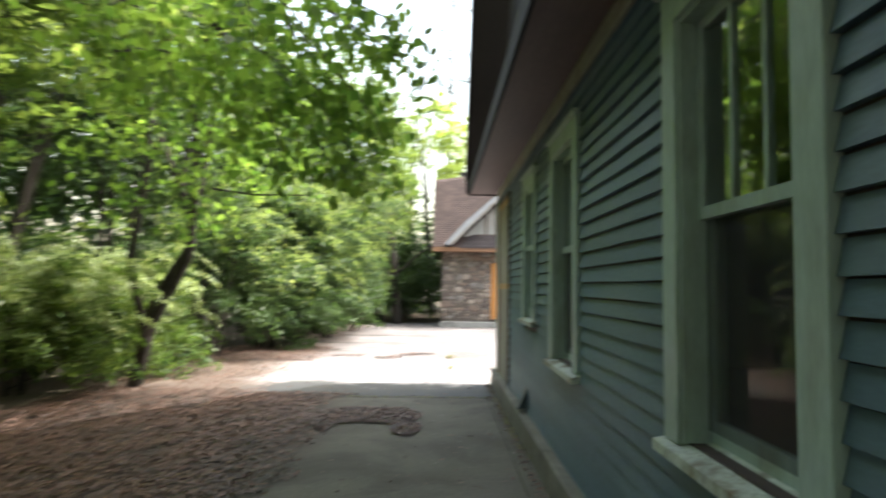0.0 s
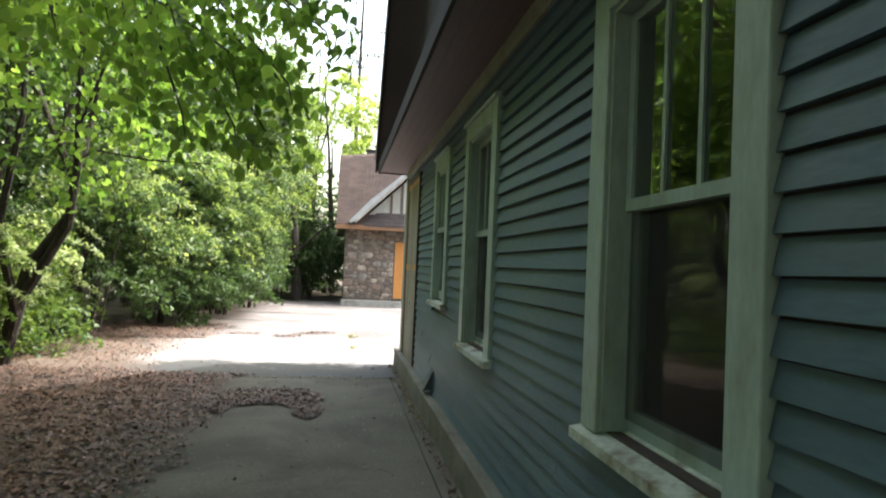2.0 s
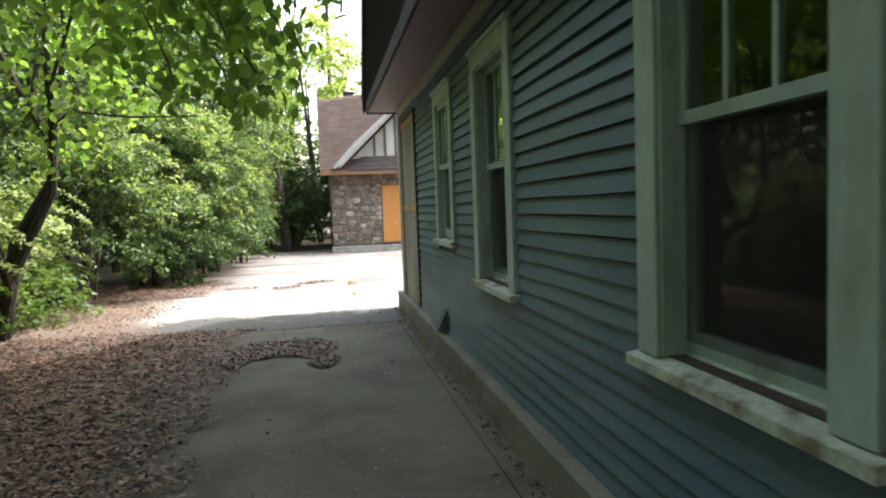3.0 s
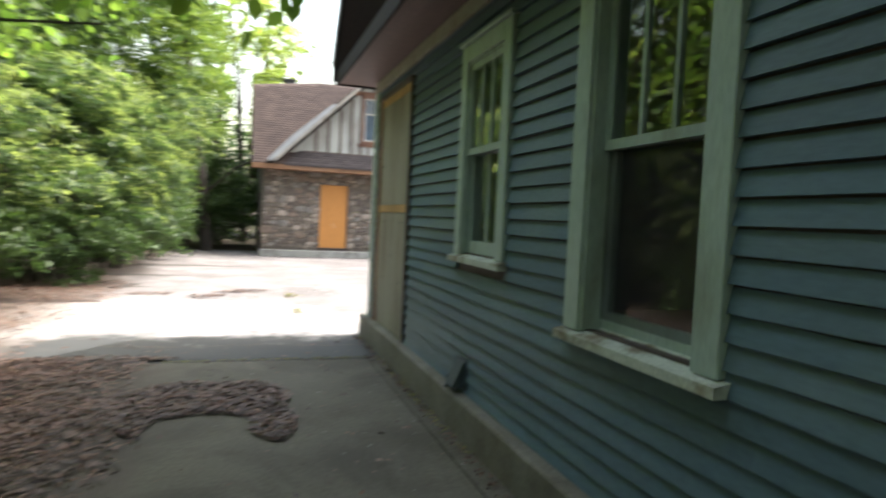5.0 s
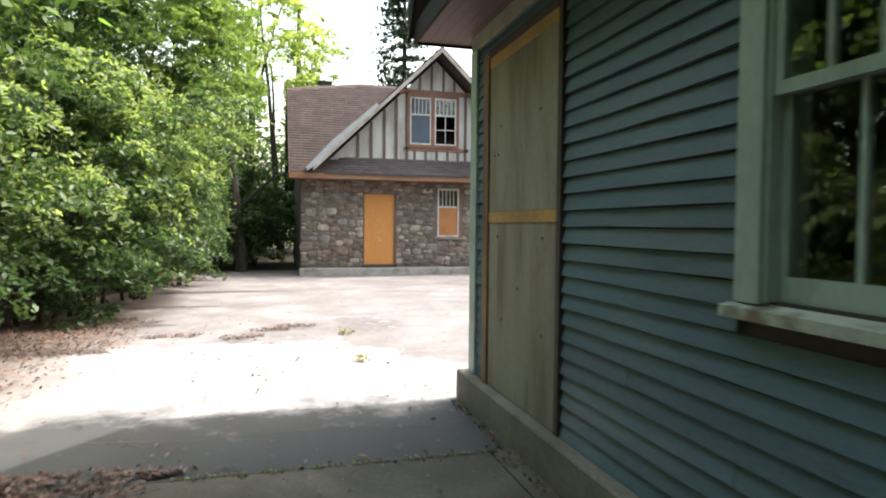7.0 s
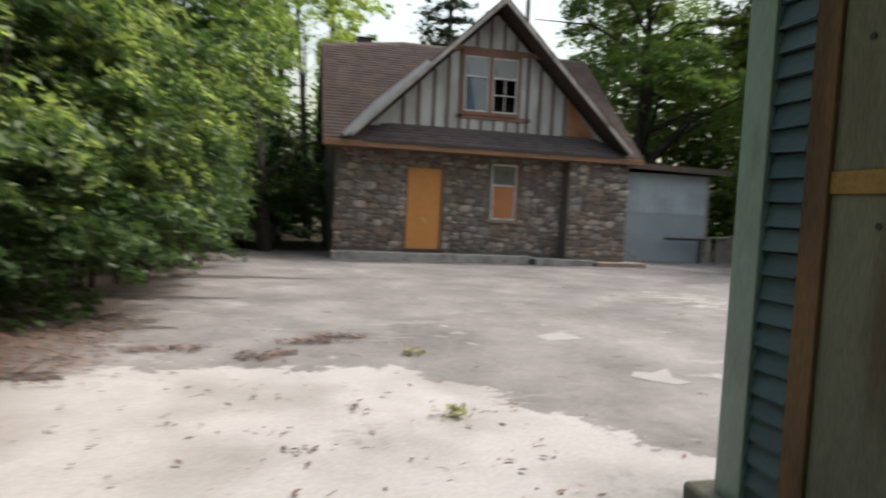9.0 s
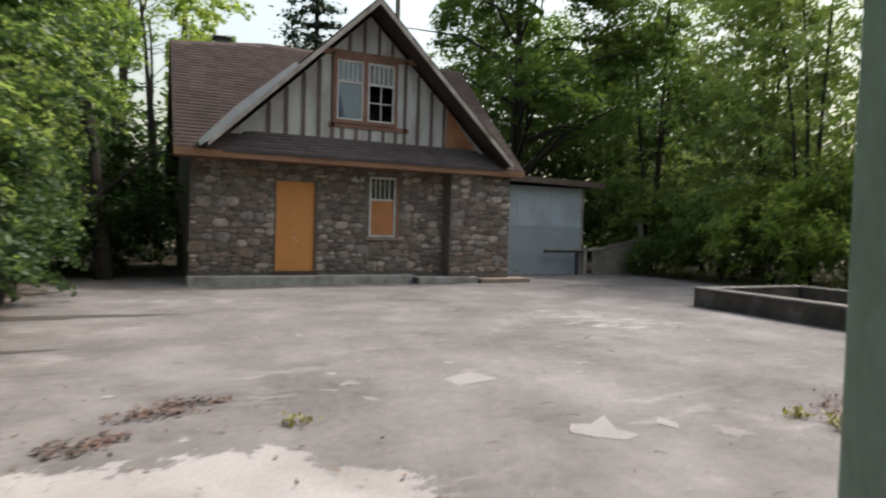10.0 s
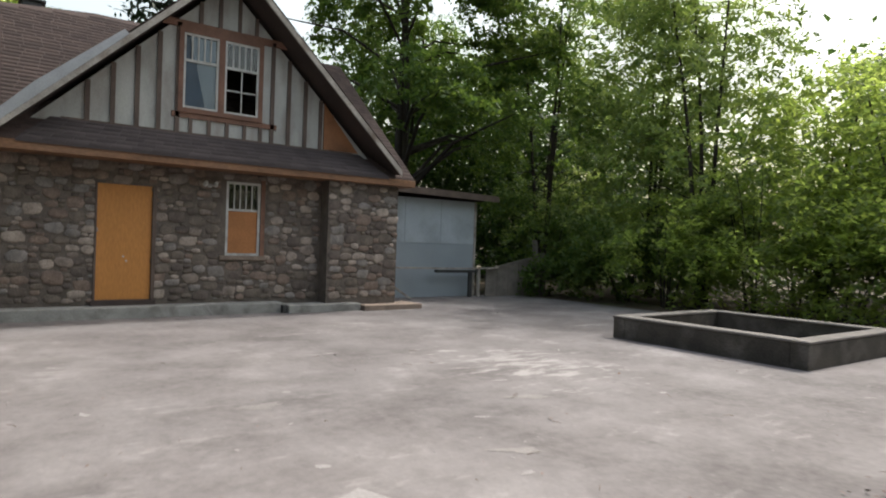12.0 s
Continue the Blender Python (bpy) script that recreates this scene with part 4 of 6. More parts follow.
timber(1.15, 6.8, 3.33, 3.42)
for x in (1.55, 1.95, 2.35, 2.72, 3.05, 4.92, 5.28, 5.66, 6.02, 6.3):
    top = rake_z(x + (0.04 if x > GX else -0.04))
    if 3.06 > x > 3.0 or 4.9 < x < 4.95:
        top = min(top, 5.5)
    if top > 3.55:
        timber(x - 0.04, x + 0.04, 3.42, top)
for x in (3.3, 3.65, 4.0, 4.35, 4.68):
    timber(x - 0.035, x + 0.035, 3.42, 3.70)
timber(2.95, 5.02, 3.70, 3.80, M_BROWN_FRAME)
timber(2.75, 5.2, 5.42, 5.56, M_BROWN_FRAME)
for x in (3.45, 3.82, 4.2, 4.55):
    timber(x - 0.035, x + 0.035, 5.56, rake_z(x) - 0.02)
bm = bmesh.new()
prism(bm, [(6.1, 3.43), (6.95, 3.43), (6.1, rake_z(6.1) - 0.02)], "y", ty0 - 0.002, ty1)
part("panel", bm, M_BROWN_PANEL, gable, "orange-brown bare wood panel")
# pair of gable windows
gwin = part("window", (lambda b: (frame_rect(b, 3.05, 4.70, gy - 0.06, gy - 0.001, 3.80, 5.42, 0.09), box(b, 3.80, 3.92, gy - 0.06, gy - 0.001, 3.89, 5.33), b)[2])(bmesh.new()), M_BROWN_FRAME, stone_house, "pair of sashes in a red-brown frame")
for x0, x1, blind in ((3.14, 3.80, True), (3.92, 4.61, False)):
    sash = part("sash", (lambda b: (frame_rect(b, x0, x1, gy - 0.045, gy - 0.01, 3.89, 5.33, 0.04), box(b, x0 + 0.04, x1 - 0.04, gy - 0.05, gy - 0.01, 4.78, 4.83), b)[2])(bmesh.new()), M_WHITE, gwin)
    for k in range(1, 5):
        x = x0 + 0.04 + (x1 - x0 - 0.08) * k / 5
        bpart("muntin", (x - 0.012, x + 0.012, gy - 0.04, gy - 0.015, 4.83, 5.29), M_WHITE, sash)
    if blind:
        bpart("blind", (x0 + 0.04, x1 - 0.04, gy + 0.004, gy + 0.012, 3.93, 4.78), M_BLUECLOTH, sash, "pale blue blind behind the glass")
    else:
        bpart("muntin", ((x0 + x1) / 2 - 0.012, (x0 + x1) / 2 + 0.012, gy - 0.04, gy - 0.015, 3.93, 4.78), M_WHITE, sash)
        bpart("muntin", (x0 + 0.04, x1 - 0.04, gy - 0.038, gy - 0.017, 4.345, 4.37), M_WHITE, sash)
    bpart("pane", (x0 + 0.04, x1 - 0.04, gy - 0.028, gy - 0.024, 4.83, 5.29), M_GLASS, sash)
    if blind:
        bpart("pane", (x0 + 0.04, x1 - 0.04, gy - 0.028, gy - 0.024, 3.93, 4.78), M_GLASS, sash)
    if blind:
        bpart("blind", (x0 + 0.05, x1 - 0.05, gy + 0.012, gy + 0.02, 4.84, 5.28), M_BLUECLOTH, sash)
# low chimney behind the ridge
bpart("chimney", (0.66, 1.04, 27.3, 27.68, 5.5, 6.38), M_IRON, stone_house, "short black chimney on the ridge", 0.02)
bpart("chimney_cap", (0.60, 1.10, 27.24, 27.74, 6.381, 6.43), M_IRON, stone_house, bevel=0.01)
bpart("drain_foot", (5.12, 5.22, FY - 0.56, FY - 0.43, -0.12, 0.06), M_IRON, stone_house, "small black drain foot", 0.01)
flood = thing("wall_lamp", (3.72, FY - 0.08, 2.45), "small twin white floodlight on the stone wall", "lamp")
bpart("bracket", (3.69, 3.76, FY - 0.09, FY - 0.02, 2.40, 2.47), M_WHITE, flood, bevel=0.008)
for fx in (3.63, 3.82):
    bm = bmesh.new()
    bmesh.ops.create_cone(bm, cap_ends=True, segments=12, radius1=0.05, radius2=0.03, depth=0.12, matrix=pose(fx, FY - 0.13, 2.47, 70, 0, 0))
    part("lamp_head", bm, M_WHITE, flood)
    bpart("arm", (min(fx, 3.725), max(fx, 3.725), FY - 0.09, FY - 0.07, 2.43, 2.45), M_WHITE, flood)

stone_house.location = (4.25, 26, 0.10)    # it stands on a shallow rise of the ground
flood.location = (3.97, FY - 0.08, 2.55)

# ---- shed beside it ----
shed = thing("shed", (10.3, 27.5, 0), "flat-roofed shed of grey-blue painted panels", "shed")
SHY, SHX0, SHX1 = 25.9, 8.20, 12.46
bpart("wall", (SHX0, SHX1, SHY, SHY + 0.1, -0.06, 1.56), M_SHED_DARK, shed, "darker grey lower panel")
bpart("wall", (SHX0, SHX1, SHY - 0.012, SHY + 0.1, 1.561, 2.84), M_SHED, shed, "pale grey-blue upper panel")
bpart("wall", (SHX1 - 0.1, SHX1, SHY + 0.101, 30, -0.06, 2.84), M_SHED_DARK, shed)
bpart("wall", (SHX0, SHX1 - 0.101, 29.9, 30, -0.06, 2.84), M_SHED, shed)
bpart("corner_trim", (SHX1 - 0.07, SHX1 + 0.012, SHY - 0.03, SHY - 0.013, -0.03, 2.84), M_RAKE, shed, "pale corner strip", 0.003)
for x in (9.9, 11.15):
    bpart("seam", (x - 0.01, x + 0.01, SHY - 0.018, SHY - 0.0121, 1.57, 2.83), M_SHED_DARK, shed)
bm = bmesh.new()
prism(bm, [(7.9, 3.00), (12.95, 2.92), (12.95, 3.05), (7.9, 3.16)], "y", SHY - 0.45, 30.4)
part("roof", bm, M_SHINGLE, shed, "flat brown roof with overhang")
bm = bmesh.new()
prism(bm, [(7.9, 2.95), (12.98, 2.86), (12.98, 3.03), (7.9, 3.14)], "y", SHY - 0.48, SHY - 0.452)
part("fascia", bm, M_TIMBER, shed)

# ---- rail, gate panel and posts beside the shed ----
RLY = 25.5
rail = thing("rail", (11.2, RLY, 0), "low grey pipe rail with a plank in front of the shed", "railing")
bpart("plank", (10.78, 12.18, RLY - 0.06, RLY + 0.14, 0.72, 0.80), M_IRON, rail, "dark plank", 0.006)
bpart("post", (12.28, 12.37, RLY - 0.02, RLY + 0.06, -0.03, 0.84), M_RAKE, rail, bevel=0.006)
bpart("post", (11.98, 12.08, RLY, RLY + 0.1, -0.03, 0.72), M_IRON, rail, bevel=0.006)
bm = bmesh.new()
tube_pts = [(8.75, RLY - 0.09, 0.86), (10.8, RLY - 0.09, 0.85), (12.3, RLY - 0.09, 0.85), (13.02, RLY - 0.09, 0.88)]
for (xa, ya, za), (xb, yb, zb) in zip(tube_pts, tube_pts[1:]):
    prism(bm, [(xa, za - 0.022), (xa, za + 0.022), (xb, zb + 0.022), (xb, zb - 0.022)], "y", ya - 0.022, ya + 0.022)
part("pipe", bm, M_RAKE, rail, "pale grey pipe")
bm = bmesh.new()
prism(bm, [(9.0, 0.52), (9.0, 0.56), (9.9, 0.01), (9.84, -0.02)], "y", RLY - 0.08, RLY - 0.04)
part("brace", bm, M_RAKE, rail)
gate = thing("gate_panel", (13.8, RLY, 0), "leaning grey weathered board panel beside the shed", "fence")
for k in range(10):
    x = 12.66 + k * 0.225
    bm = bmesh.new()
    t0, t1 = 0.80 + k * 0.048, 0.80 + (k + 1) * 0.048
    prism(bm, [(x, -0.03), (x + 0.22, -0.03), (x + 0.22, t1), (x, t0)], "y", RLY + 0.05 + 0.01 * (k % 2), RLY + 0.08 + 0.01 * (k % 2))
    part("board", bm, M_OLDWOOD, gate)
bm = bmesh.new()
prism(bm, [(12.63, 0.76), (12.63, 0.83), (14.85, 1.29), (14.85, 1.22)], "y", RLY + 0.01, RLY + 0.048)
part("top_rail", bm, M_OLDWOOD, gate)
for x, x2, h in ((14.72, 14.50, 1.77), (14.94, 14.88, 1.35)):
    bm = bmesh.new()
    prism(bm, [(x, -0.03), (x + 0.14, -0.03), (x2 + 0.13, h), (x2, h)], "y", RLY - 0.1, RLY + 0.005)
    part("post", bm, M_OLDWOOD, gate)

# ---- planter ----
PX0, PX1, PY0, PY1, PZ = 9.2, 12.25, 14.83, 18.04, 0.39
planter = thing("planter", (10.72, 16.43, 0), "empty low square planter of dark old concrete with pale coping", "planter")
TH = 0.24
sides = ((PX0, PX1, PY0, PY0 + TH), (PX0, PX1, PY1 - TH, PY1), (PX0, PX0 + TH, PY0 + TH + 0.001, PY1 - TH - 0.001), (PX1 - TH, PX1, PY0 + TH + 0.001, PY1 - TH - 0.001))
for x0, x1, y0, y1 in sides:
    bpart("wall", (x0, x1, y0, y1, -0.03, PZ - 0.04), M_PLANTER, planter, bevel=0.012)
    bpart("coping", (x0 - 0.015, x1 + 0.015, y0 - 0.015, y1 + 0.015, PZ - 0.039, PZ + (0.0 if y1 - y0 < 1 else 0.002)), M_COPING, planter, "pale worn coping", 0.01)
bpart("soil", (PX0 + TH, PX1 - TH, PY0 + TH, PY1 - TH, -0.02, 0.06), M_SOIL, planter)
planter.rotation_euler = (0, 0, radians(-0.8))
bpart("kerb", (13.9, 14.1, 8.0, 20.0, -0.03, 0.1), M_PLANTER, None, bevel=0.01)
tagged(bpy.data.objects["kerb"], "low dark kerb along the yard's far edge", "kerb", kind="structure")


# ---- plants ----
LEAF_QUAD = np.array([(0, -0.5, 0), (0.34, 0.0, 0.07), (0, 0.5, 0), (-0.34, 0.0, 0.07)])


def leaf_mesh(name, centres, size, mat, rs, droop=0.3, long=1.0):
    """Many small folded leaves at the centres, turned at random and leaning down at the tip."""
    n = len(centres)
    yaw, tilt, roll = rs.rand(n) * 2 * np.pi, rs.normal(-droop, 0.5, n), rs.normal(0, 0.5, n)
    s = size * rs.uniform(0.6, 1.3, n)
    base = LEAF_QUAD * np.array([1, long, 1])
    cy, sy, ct, st, cr, sr = np.cos(yaw), np.sin(yaw), np.cos(tilt), np.sin(tilt), np.cos(roll), np.sin(roll)
    P = np.repeat(base[None], n, 0) * s[:, None, None]
    x, y, z = P[..., 0], P[..., 1], P[..., 2]
    x, z = x * cr[:, None] + z * sr[:, None], -x * sr[:, None] + z * cr[:, None]
    y, z = y * ct[:, None] - z * st[:, None], y * st[:, None] + z * ct[:, None]
    x, y = x * cy[:, None] - y * sy[:, None], x * sy[:, None] + y * cy[:, None]
    V = np.stack([x, y, z], -1) + centres[:, None, :]
    i = np.arange(n)[:, None] * 4
    F = np.concatenate([i + np.array([[0, 1, 2]]), i + np.array([[0, 2, 3]])], 0)
    return fast_mesh(name, V.reshape(-1, 3), F, mat)


def tube(bm, pts, r0, r1, seg=6):
    """A tapered limb along points."""
    rings = []
    pts = [Vector(p) for p in pts]
    for i, p in enumerate(pts):
        d = (pts[min(i + 1, len(pts) - 1)] - pts[max(i - 1, 0)]).normalized()
        q = d.to_track_quat("Z", "Y")
        r = r0 + (r1 - r0) * i / (len(pts) - 1)
        rings.append([bm.verts.new(p + q @ Vector((r * math.cos(a * math.tau / seg), r * math.sin(a * math.tau / seg), 0))) for a in range(seg)])
    for a, b in zip(rings, rings[1:]):
        for k in range(seg):
            bm.faces.new((a[k], a[(k + 1) % seg], b[(k + 1) % seg], b[k]))
    bm.faces.new(rings[-1])


def plant(name, label, category, base, height, spread, leaves, size, mat, seed, tips=None, bound=None, crown_from=0.3, trunk=0.12, stems=1, lean=(0, 0), clumps=60, clump_r=0.5,
          group="", squash=0.8, limbs=9, keep=None, droop=0.3, shape=1.0):
    """A tree or shrub: tapered stems with limbs, and a crown of clumps of leaves round the limbs' ends."""
    rs = np.random.RandomState(seed)
    e = thing(name, base, label, category, group)
    bx, by, bz = base
    bm = bmesh.new()
    ends = []
    for s in range(stems):
        a = rs.rand() * 6.28
        off = (0.0 if stems == 1 else 0.12 * stems ** 0.5)
        sx, sy = bx + off * math.cos(a) * rs.rand(), by + off * math.sin(a) * rs.rand()
        tx, ty = bx + lean[0] + (0 if stems == 1 else spread * 0.5 * math.cos(a)), by + lean[1] + (0 if stems == 1 else spread * 0.5 * math.sin(a))
        h = height * (0.92 if stems == 1 else rs.uniform(0.6, 0.95))
        pts = []
        for k in range(7):
            f = k / 6
            pts.append((sx + (tx - sx) * f ** 1.3 + rs.normal(0, 0.05) * height * 0.06 * f, sy + (ty - sy) * f ** 1.3 + rs.normal(0, 0.05) * height * 0.06 * f, bz - 0.1 + h * f))
        tube(bm, pts, trunk, trunk * 0.2, 8)
        for k in range(max(2, limbs // stems)):
            f = rs.uniform(crown_from * 0.9, 0.9)
            i = min(5, int(f * 6))
            p = Vector(pts[i]).lerp(Vector(pts[i + 1]), f * 6 - i)
            a2 = rs.rand() * 6.28
            ln = spread * rs.uniform(0.5, 0.95) * (1.05 - 0.6 * max(0, f - 0.4))
            q = p + Vector((math.cos(a2) * ln, math.sin(a2) * ln, ln * rs.uniform(0.1, 0.7)))
            mid = p.lerp(q, 0.5) + Vector((0, 0, ln * 0.12))
            tube(bm, [p, mid, q], trunk * 0.35 * (1.1 - f), trunk * 0.05, 5)
            ends += [q, mid.lerp(q, 0.5)]
    part("trunk", bm, M_BARK, e)
    z0, z1 = bz + height * crown_from, bz + height
    rz = (z1 - z0) / 2
    n = clumps * 4
    heads = max(8, clumps // 3)
    u = rs.normal(0, 1, (heads, 3))
    u /= np.linalg.norm(u, axis=1, keepdims=True)
    u *= rs.uniform(0.35, 1.0, (heads, 1)) ** 0.5
    # lumpy outline: the crown bulges and hollows by direction
    lump = np.array([0.82 + 0.38 * noise.noise((v[0] * 2.2 + seed, v[1] * 2.2, v[2] * 2.6)) for v in u])
    wide = (1.0 - 0.35 * np.maximum(0, u[:, 2]) * shape) * lump
    cs = np.stack([bx + lean[0] * 0.7 + u[:, 0] * spread * wide, by + lean[1] * 0.7 + u[:, 1] * spread * wide, (z0 + z1) / 2 + u[:, 2] * rz * lump], 1)
    cs = cs[rs.randint(0, heads, n)] + rs.normal(0, 1, (n, 3)) * np.array([0.55, 0.55, 0.4]) * clump_r
    if ends:
        e_at = np.array([tuple(q) for q in ends])
        pull = e_at[rs.randint(0, len(e_at), n)]
        near = rs.rand(n, 1) < 0.25
        cs = np.where(near, pull + rs.normal(0, clump_r * 0.5, (n, 3)), cs)
    if keep is not None:
        cs = cs[[bool(keep(c)) for c in cs]]
    # drooping sprays: leaves set along both sides of an arching twig
    m = len(cs)
    per = max(8, leaves // max(1, m))
    out = cs - np.array([bx, by, 0])
    ang = np.arctan2(out[:, 1], out[:, 0]) + rs.normal(0, 0.8, m)
    length = clump_r * rs.uniform(0.8, 1.9, m)
    rise = rs.normal(0.15, 0.25, m)
    f = rs.rand(m, per) ** 0.8
    side = rs.normal(0, 1, (m, per)) * 0.24 * (1.15 - f)
    dx, dy = np.cos(ang)[:, None], np.sin(ang)[:, None]
    L = length[:, None]
    px = cs[:, 0:1] + (dx * f - dy * side) * L
    py = cs[:, 1:2] + (dy * f + dx * side) * L
    pz = cs[:, 2:3] + (rise[:, None] * f - 0.55 * squash * f ** 2) * L + rs.normal(0, 0.06, (m, per)) * L
    pos = np.stack([px, py, pz], -1).reshape(-1, 3)
    pos = pos[pos[:, 2] > bz + 0.05]
    if keep is not None:
        pos = pos[(pos[:, 0] < -1.7) | ((pos[:, 2] > 3.0) & (pos[:, 0] < 0.3))]
    if bound is not None:
        pos = pos[bound(pos)]
    ob = new("crown", leaf_mesh("crown", pos, size * 0.92, mat, rs, droop, 1.3))
    ob.parent = e
    ob.matrix_parent_inverse = Matrix.Translation(base).inverted()
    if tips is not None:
        # sunlight put into colour: paler sprays at the crown's top and sunward side
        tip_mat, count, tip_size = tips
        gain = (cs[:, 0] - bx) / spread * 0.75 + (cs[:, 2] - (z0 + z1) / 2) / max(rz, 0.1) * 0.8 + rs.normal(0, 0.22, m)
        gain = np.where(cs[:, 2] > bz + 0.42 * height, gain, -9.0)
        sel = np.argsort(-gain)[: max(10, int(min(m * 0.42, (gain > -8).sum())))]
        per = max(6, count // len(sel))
        f = rs.rand(len(sel), per) ** 0.7
        a2 = ang[sel] + rs.normal(0, 0.4, len(sel))
        ln = (length[sel] * rs.uniform(0.9, 1.5, len(sel)))[:, None]
        sd = rs.normal(0, 1, (len(sel), per)) * 0.17 * (1.2 - f)
        tx = cs[sel, 0:1] + (np.cos(a2)[:, None] * f - np.sin(a2)[:, None] * sd) * ln + 0.08
        ty = cs[sel, 1:2] + (np.sin(a2)[:, None] * f + np.cos(a2)[:, None] * sd) * ln
        tz = cs[sel, 2:3] + (0.32 * f - 0.62 * f ** 2) * ln + rs.normal(0, 0.035, (len(sel), per)) + 0.10
        tp = np.stack([tx, ty, tz], -1).reshape(-1, 3)
        tp = tp[tp[:, 2] > bz + 0.1]
        if keep is not None:
            tp = tp[(tp[:, 0] < -1.7) | ((tp[:, 2] > 3.0) & (tp[:, 0] < 0.3))]
        if bound is not None:
            tp = tp[bound(tp)]
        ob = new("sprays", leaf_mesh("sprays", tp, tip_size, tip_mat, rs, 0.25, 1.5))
        ob.parent = e
        ob.matrix_parent_inverse = Matrix.Translation(base).inverted()
        ob["label"] = "paler leaf sprays with sunlight painted in"
    return e


def clear_of_path(c):
    return c[0] < -2.5 or c[2] > 3.4 or (c[1] > 15.5 and c[0] < -1.45 and c[2] > 0.9)


# shrubs along the west edge of the yard
shrubs = [(-5.7, -1.0, 1.9, 1.5), (-5.8, 1.6, 2.1, 1.5), (-5.9, 4.2, 1.8, 1.5), (-5.9, 6.6, 2.2, 1.5), (-5.9, 8.9, 2.0, 1.45), (-5.7, 11.2, 2.3, 1.5), (-4.7, 13.3, 3.2, 1.8), (-4.1, 15.4, 4.6, 2.1), (-3.9, 17.7, 5.4, 2.1), (-4.0, 20.1, 5.6, 1.9), (-4.3, 22.6, 5.4, 1.6), (-3.3, 18.2, 4.4, 2.0), (-2.9, 21.2, 5.0, 1.7), (-3.5, 16.0, 3.0, 1.6)]
for i, (x, y, h, w) in enumerate(shrubs):
    # shade and sun are painted too: darker inner leaves, paler tips
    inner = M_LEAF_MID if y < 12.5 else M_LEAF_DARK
    lit_tips = (M_LEAF_SUNLIT, 7500, 0.062) if y < 12.5 else (M_LEAF_LIGHT, 2600, 0.07)
    plant("shrub", "dense leafy green shrub at the yard's edge", "shrub", (x, y, -0.03), h, w, 13000, 0.088, inner, 20 + i, tips=lit_tips, crown_from=0.02, trunk=0.035, stems=6, clumps=42, clump_r=0.5, group="shrubs along the yard", limbs=18, keep=clear_of_path)
# young trees behind them
trees_w = [(-7.2, 0.5, 12.0, 3.2), (-7.0, 4.0, 11.5, 3.1), (-6.8, 7.3, 10.0, 2.9), (-7.3, 10.2, 10, 2.9), (-7.0, 13.4, 10.5, 3.0), (-6.4, 16.8, 10.5, 3.0), (-6.3, 20.2, 10.5, 2.8), (-4.9, 24.6, 10.0, 2.5)]
for i, (x, y, h, w) in enumerate(trees_w):
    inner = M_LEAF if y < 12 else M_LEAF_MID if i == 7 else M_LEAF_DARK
    lit_tips = (M_LEAF_PALE, 9000, 0.095) if y < 12 else (M_LEAF_MID, 3500, 0.095)
    plant("tree", "slender broadleaf tree with thin dark stems behind the shrubs", "tree", (x, y, -0.03), h, w, (15000 if y < 12 else 20000), 0.13, inner, 60 + i, tips=lit_tips, crown_from=(0.36 if y < 14 else 0.22), trunk=0.075, stems=4, clumps=76, clump_r=0.8, group="trees west of the yard", limbs=24, keep=clear_of_path)
# broad tree over the path's beginning; its unseen crown is widened to shade the near wall
plant("tree", "broad tree arching over the path's beginning", "tree", (-4.6, -2.6, -0.03), 10.5, 6.2, 52000, 0.16, M_LEAF_MID, 90, crown_from=0.40, trunk=0.16, clumps=150, clump_r=0.95, lean=(1.6, 0), limbs=22, keep=lambda c: c[2] > 3.8 and c[1] < 0.8 + max(0.0, c[2] - 4.4) * 1.1)
# woods that close the path behind
for i, (x, y, h, w) in enumerate(((-1.5, -6.5, 9.0, 3.2), (-5.5, -6.0, 9.0, 3.0), (1.8, -8.0, 9.5, 3.2))):
    plant("tree", "leafy tree closing the path behind", "tree", (x, y, -0.03), h, w, 15000, 0.17, M_LEAF_DARK, 240 + i, crown_from=0.1, trunk=0.12, stems=3, clumps=80, clump_r=0.95, group="trees behind the path's beginning", limbs=20, keep=lambda c: c[1] < -2.0)
# big dark tree beside the stone house
plant("tree", "thick-trunked tree in deep shade beside the stone house", "tree", (-1.62, 25.5, -0.03), 11.5, 2.6, 24000, 0.14, M_LEAF, 95, crown_from=0.18, trunk=0.2, clumps=100, clump_r=0.8, lean=(-1.4, 0), limbs=20, keep=lambda c: c[0] < -1.2 - 0.10 * max(0.0, c[2] - 5) and c[2] > 1.7, bound=lambda p: p[:, 0] < -0.85)
# dark-leaved shrubs stand in for the deep shade beside the stone house
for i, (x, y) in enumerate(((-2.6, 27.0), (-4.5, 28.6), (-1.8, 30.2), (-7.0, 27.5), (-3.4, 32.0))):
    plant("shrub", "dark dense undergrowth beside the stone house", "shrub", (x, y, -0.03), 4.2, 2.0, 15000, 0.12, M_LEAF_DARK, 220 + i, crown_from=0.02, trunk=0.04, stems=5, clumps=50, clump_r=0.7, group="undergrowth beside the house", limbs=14)


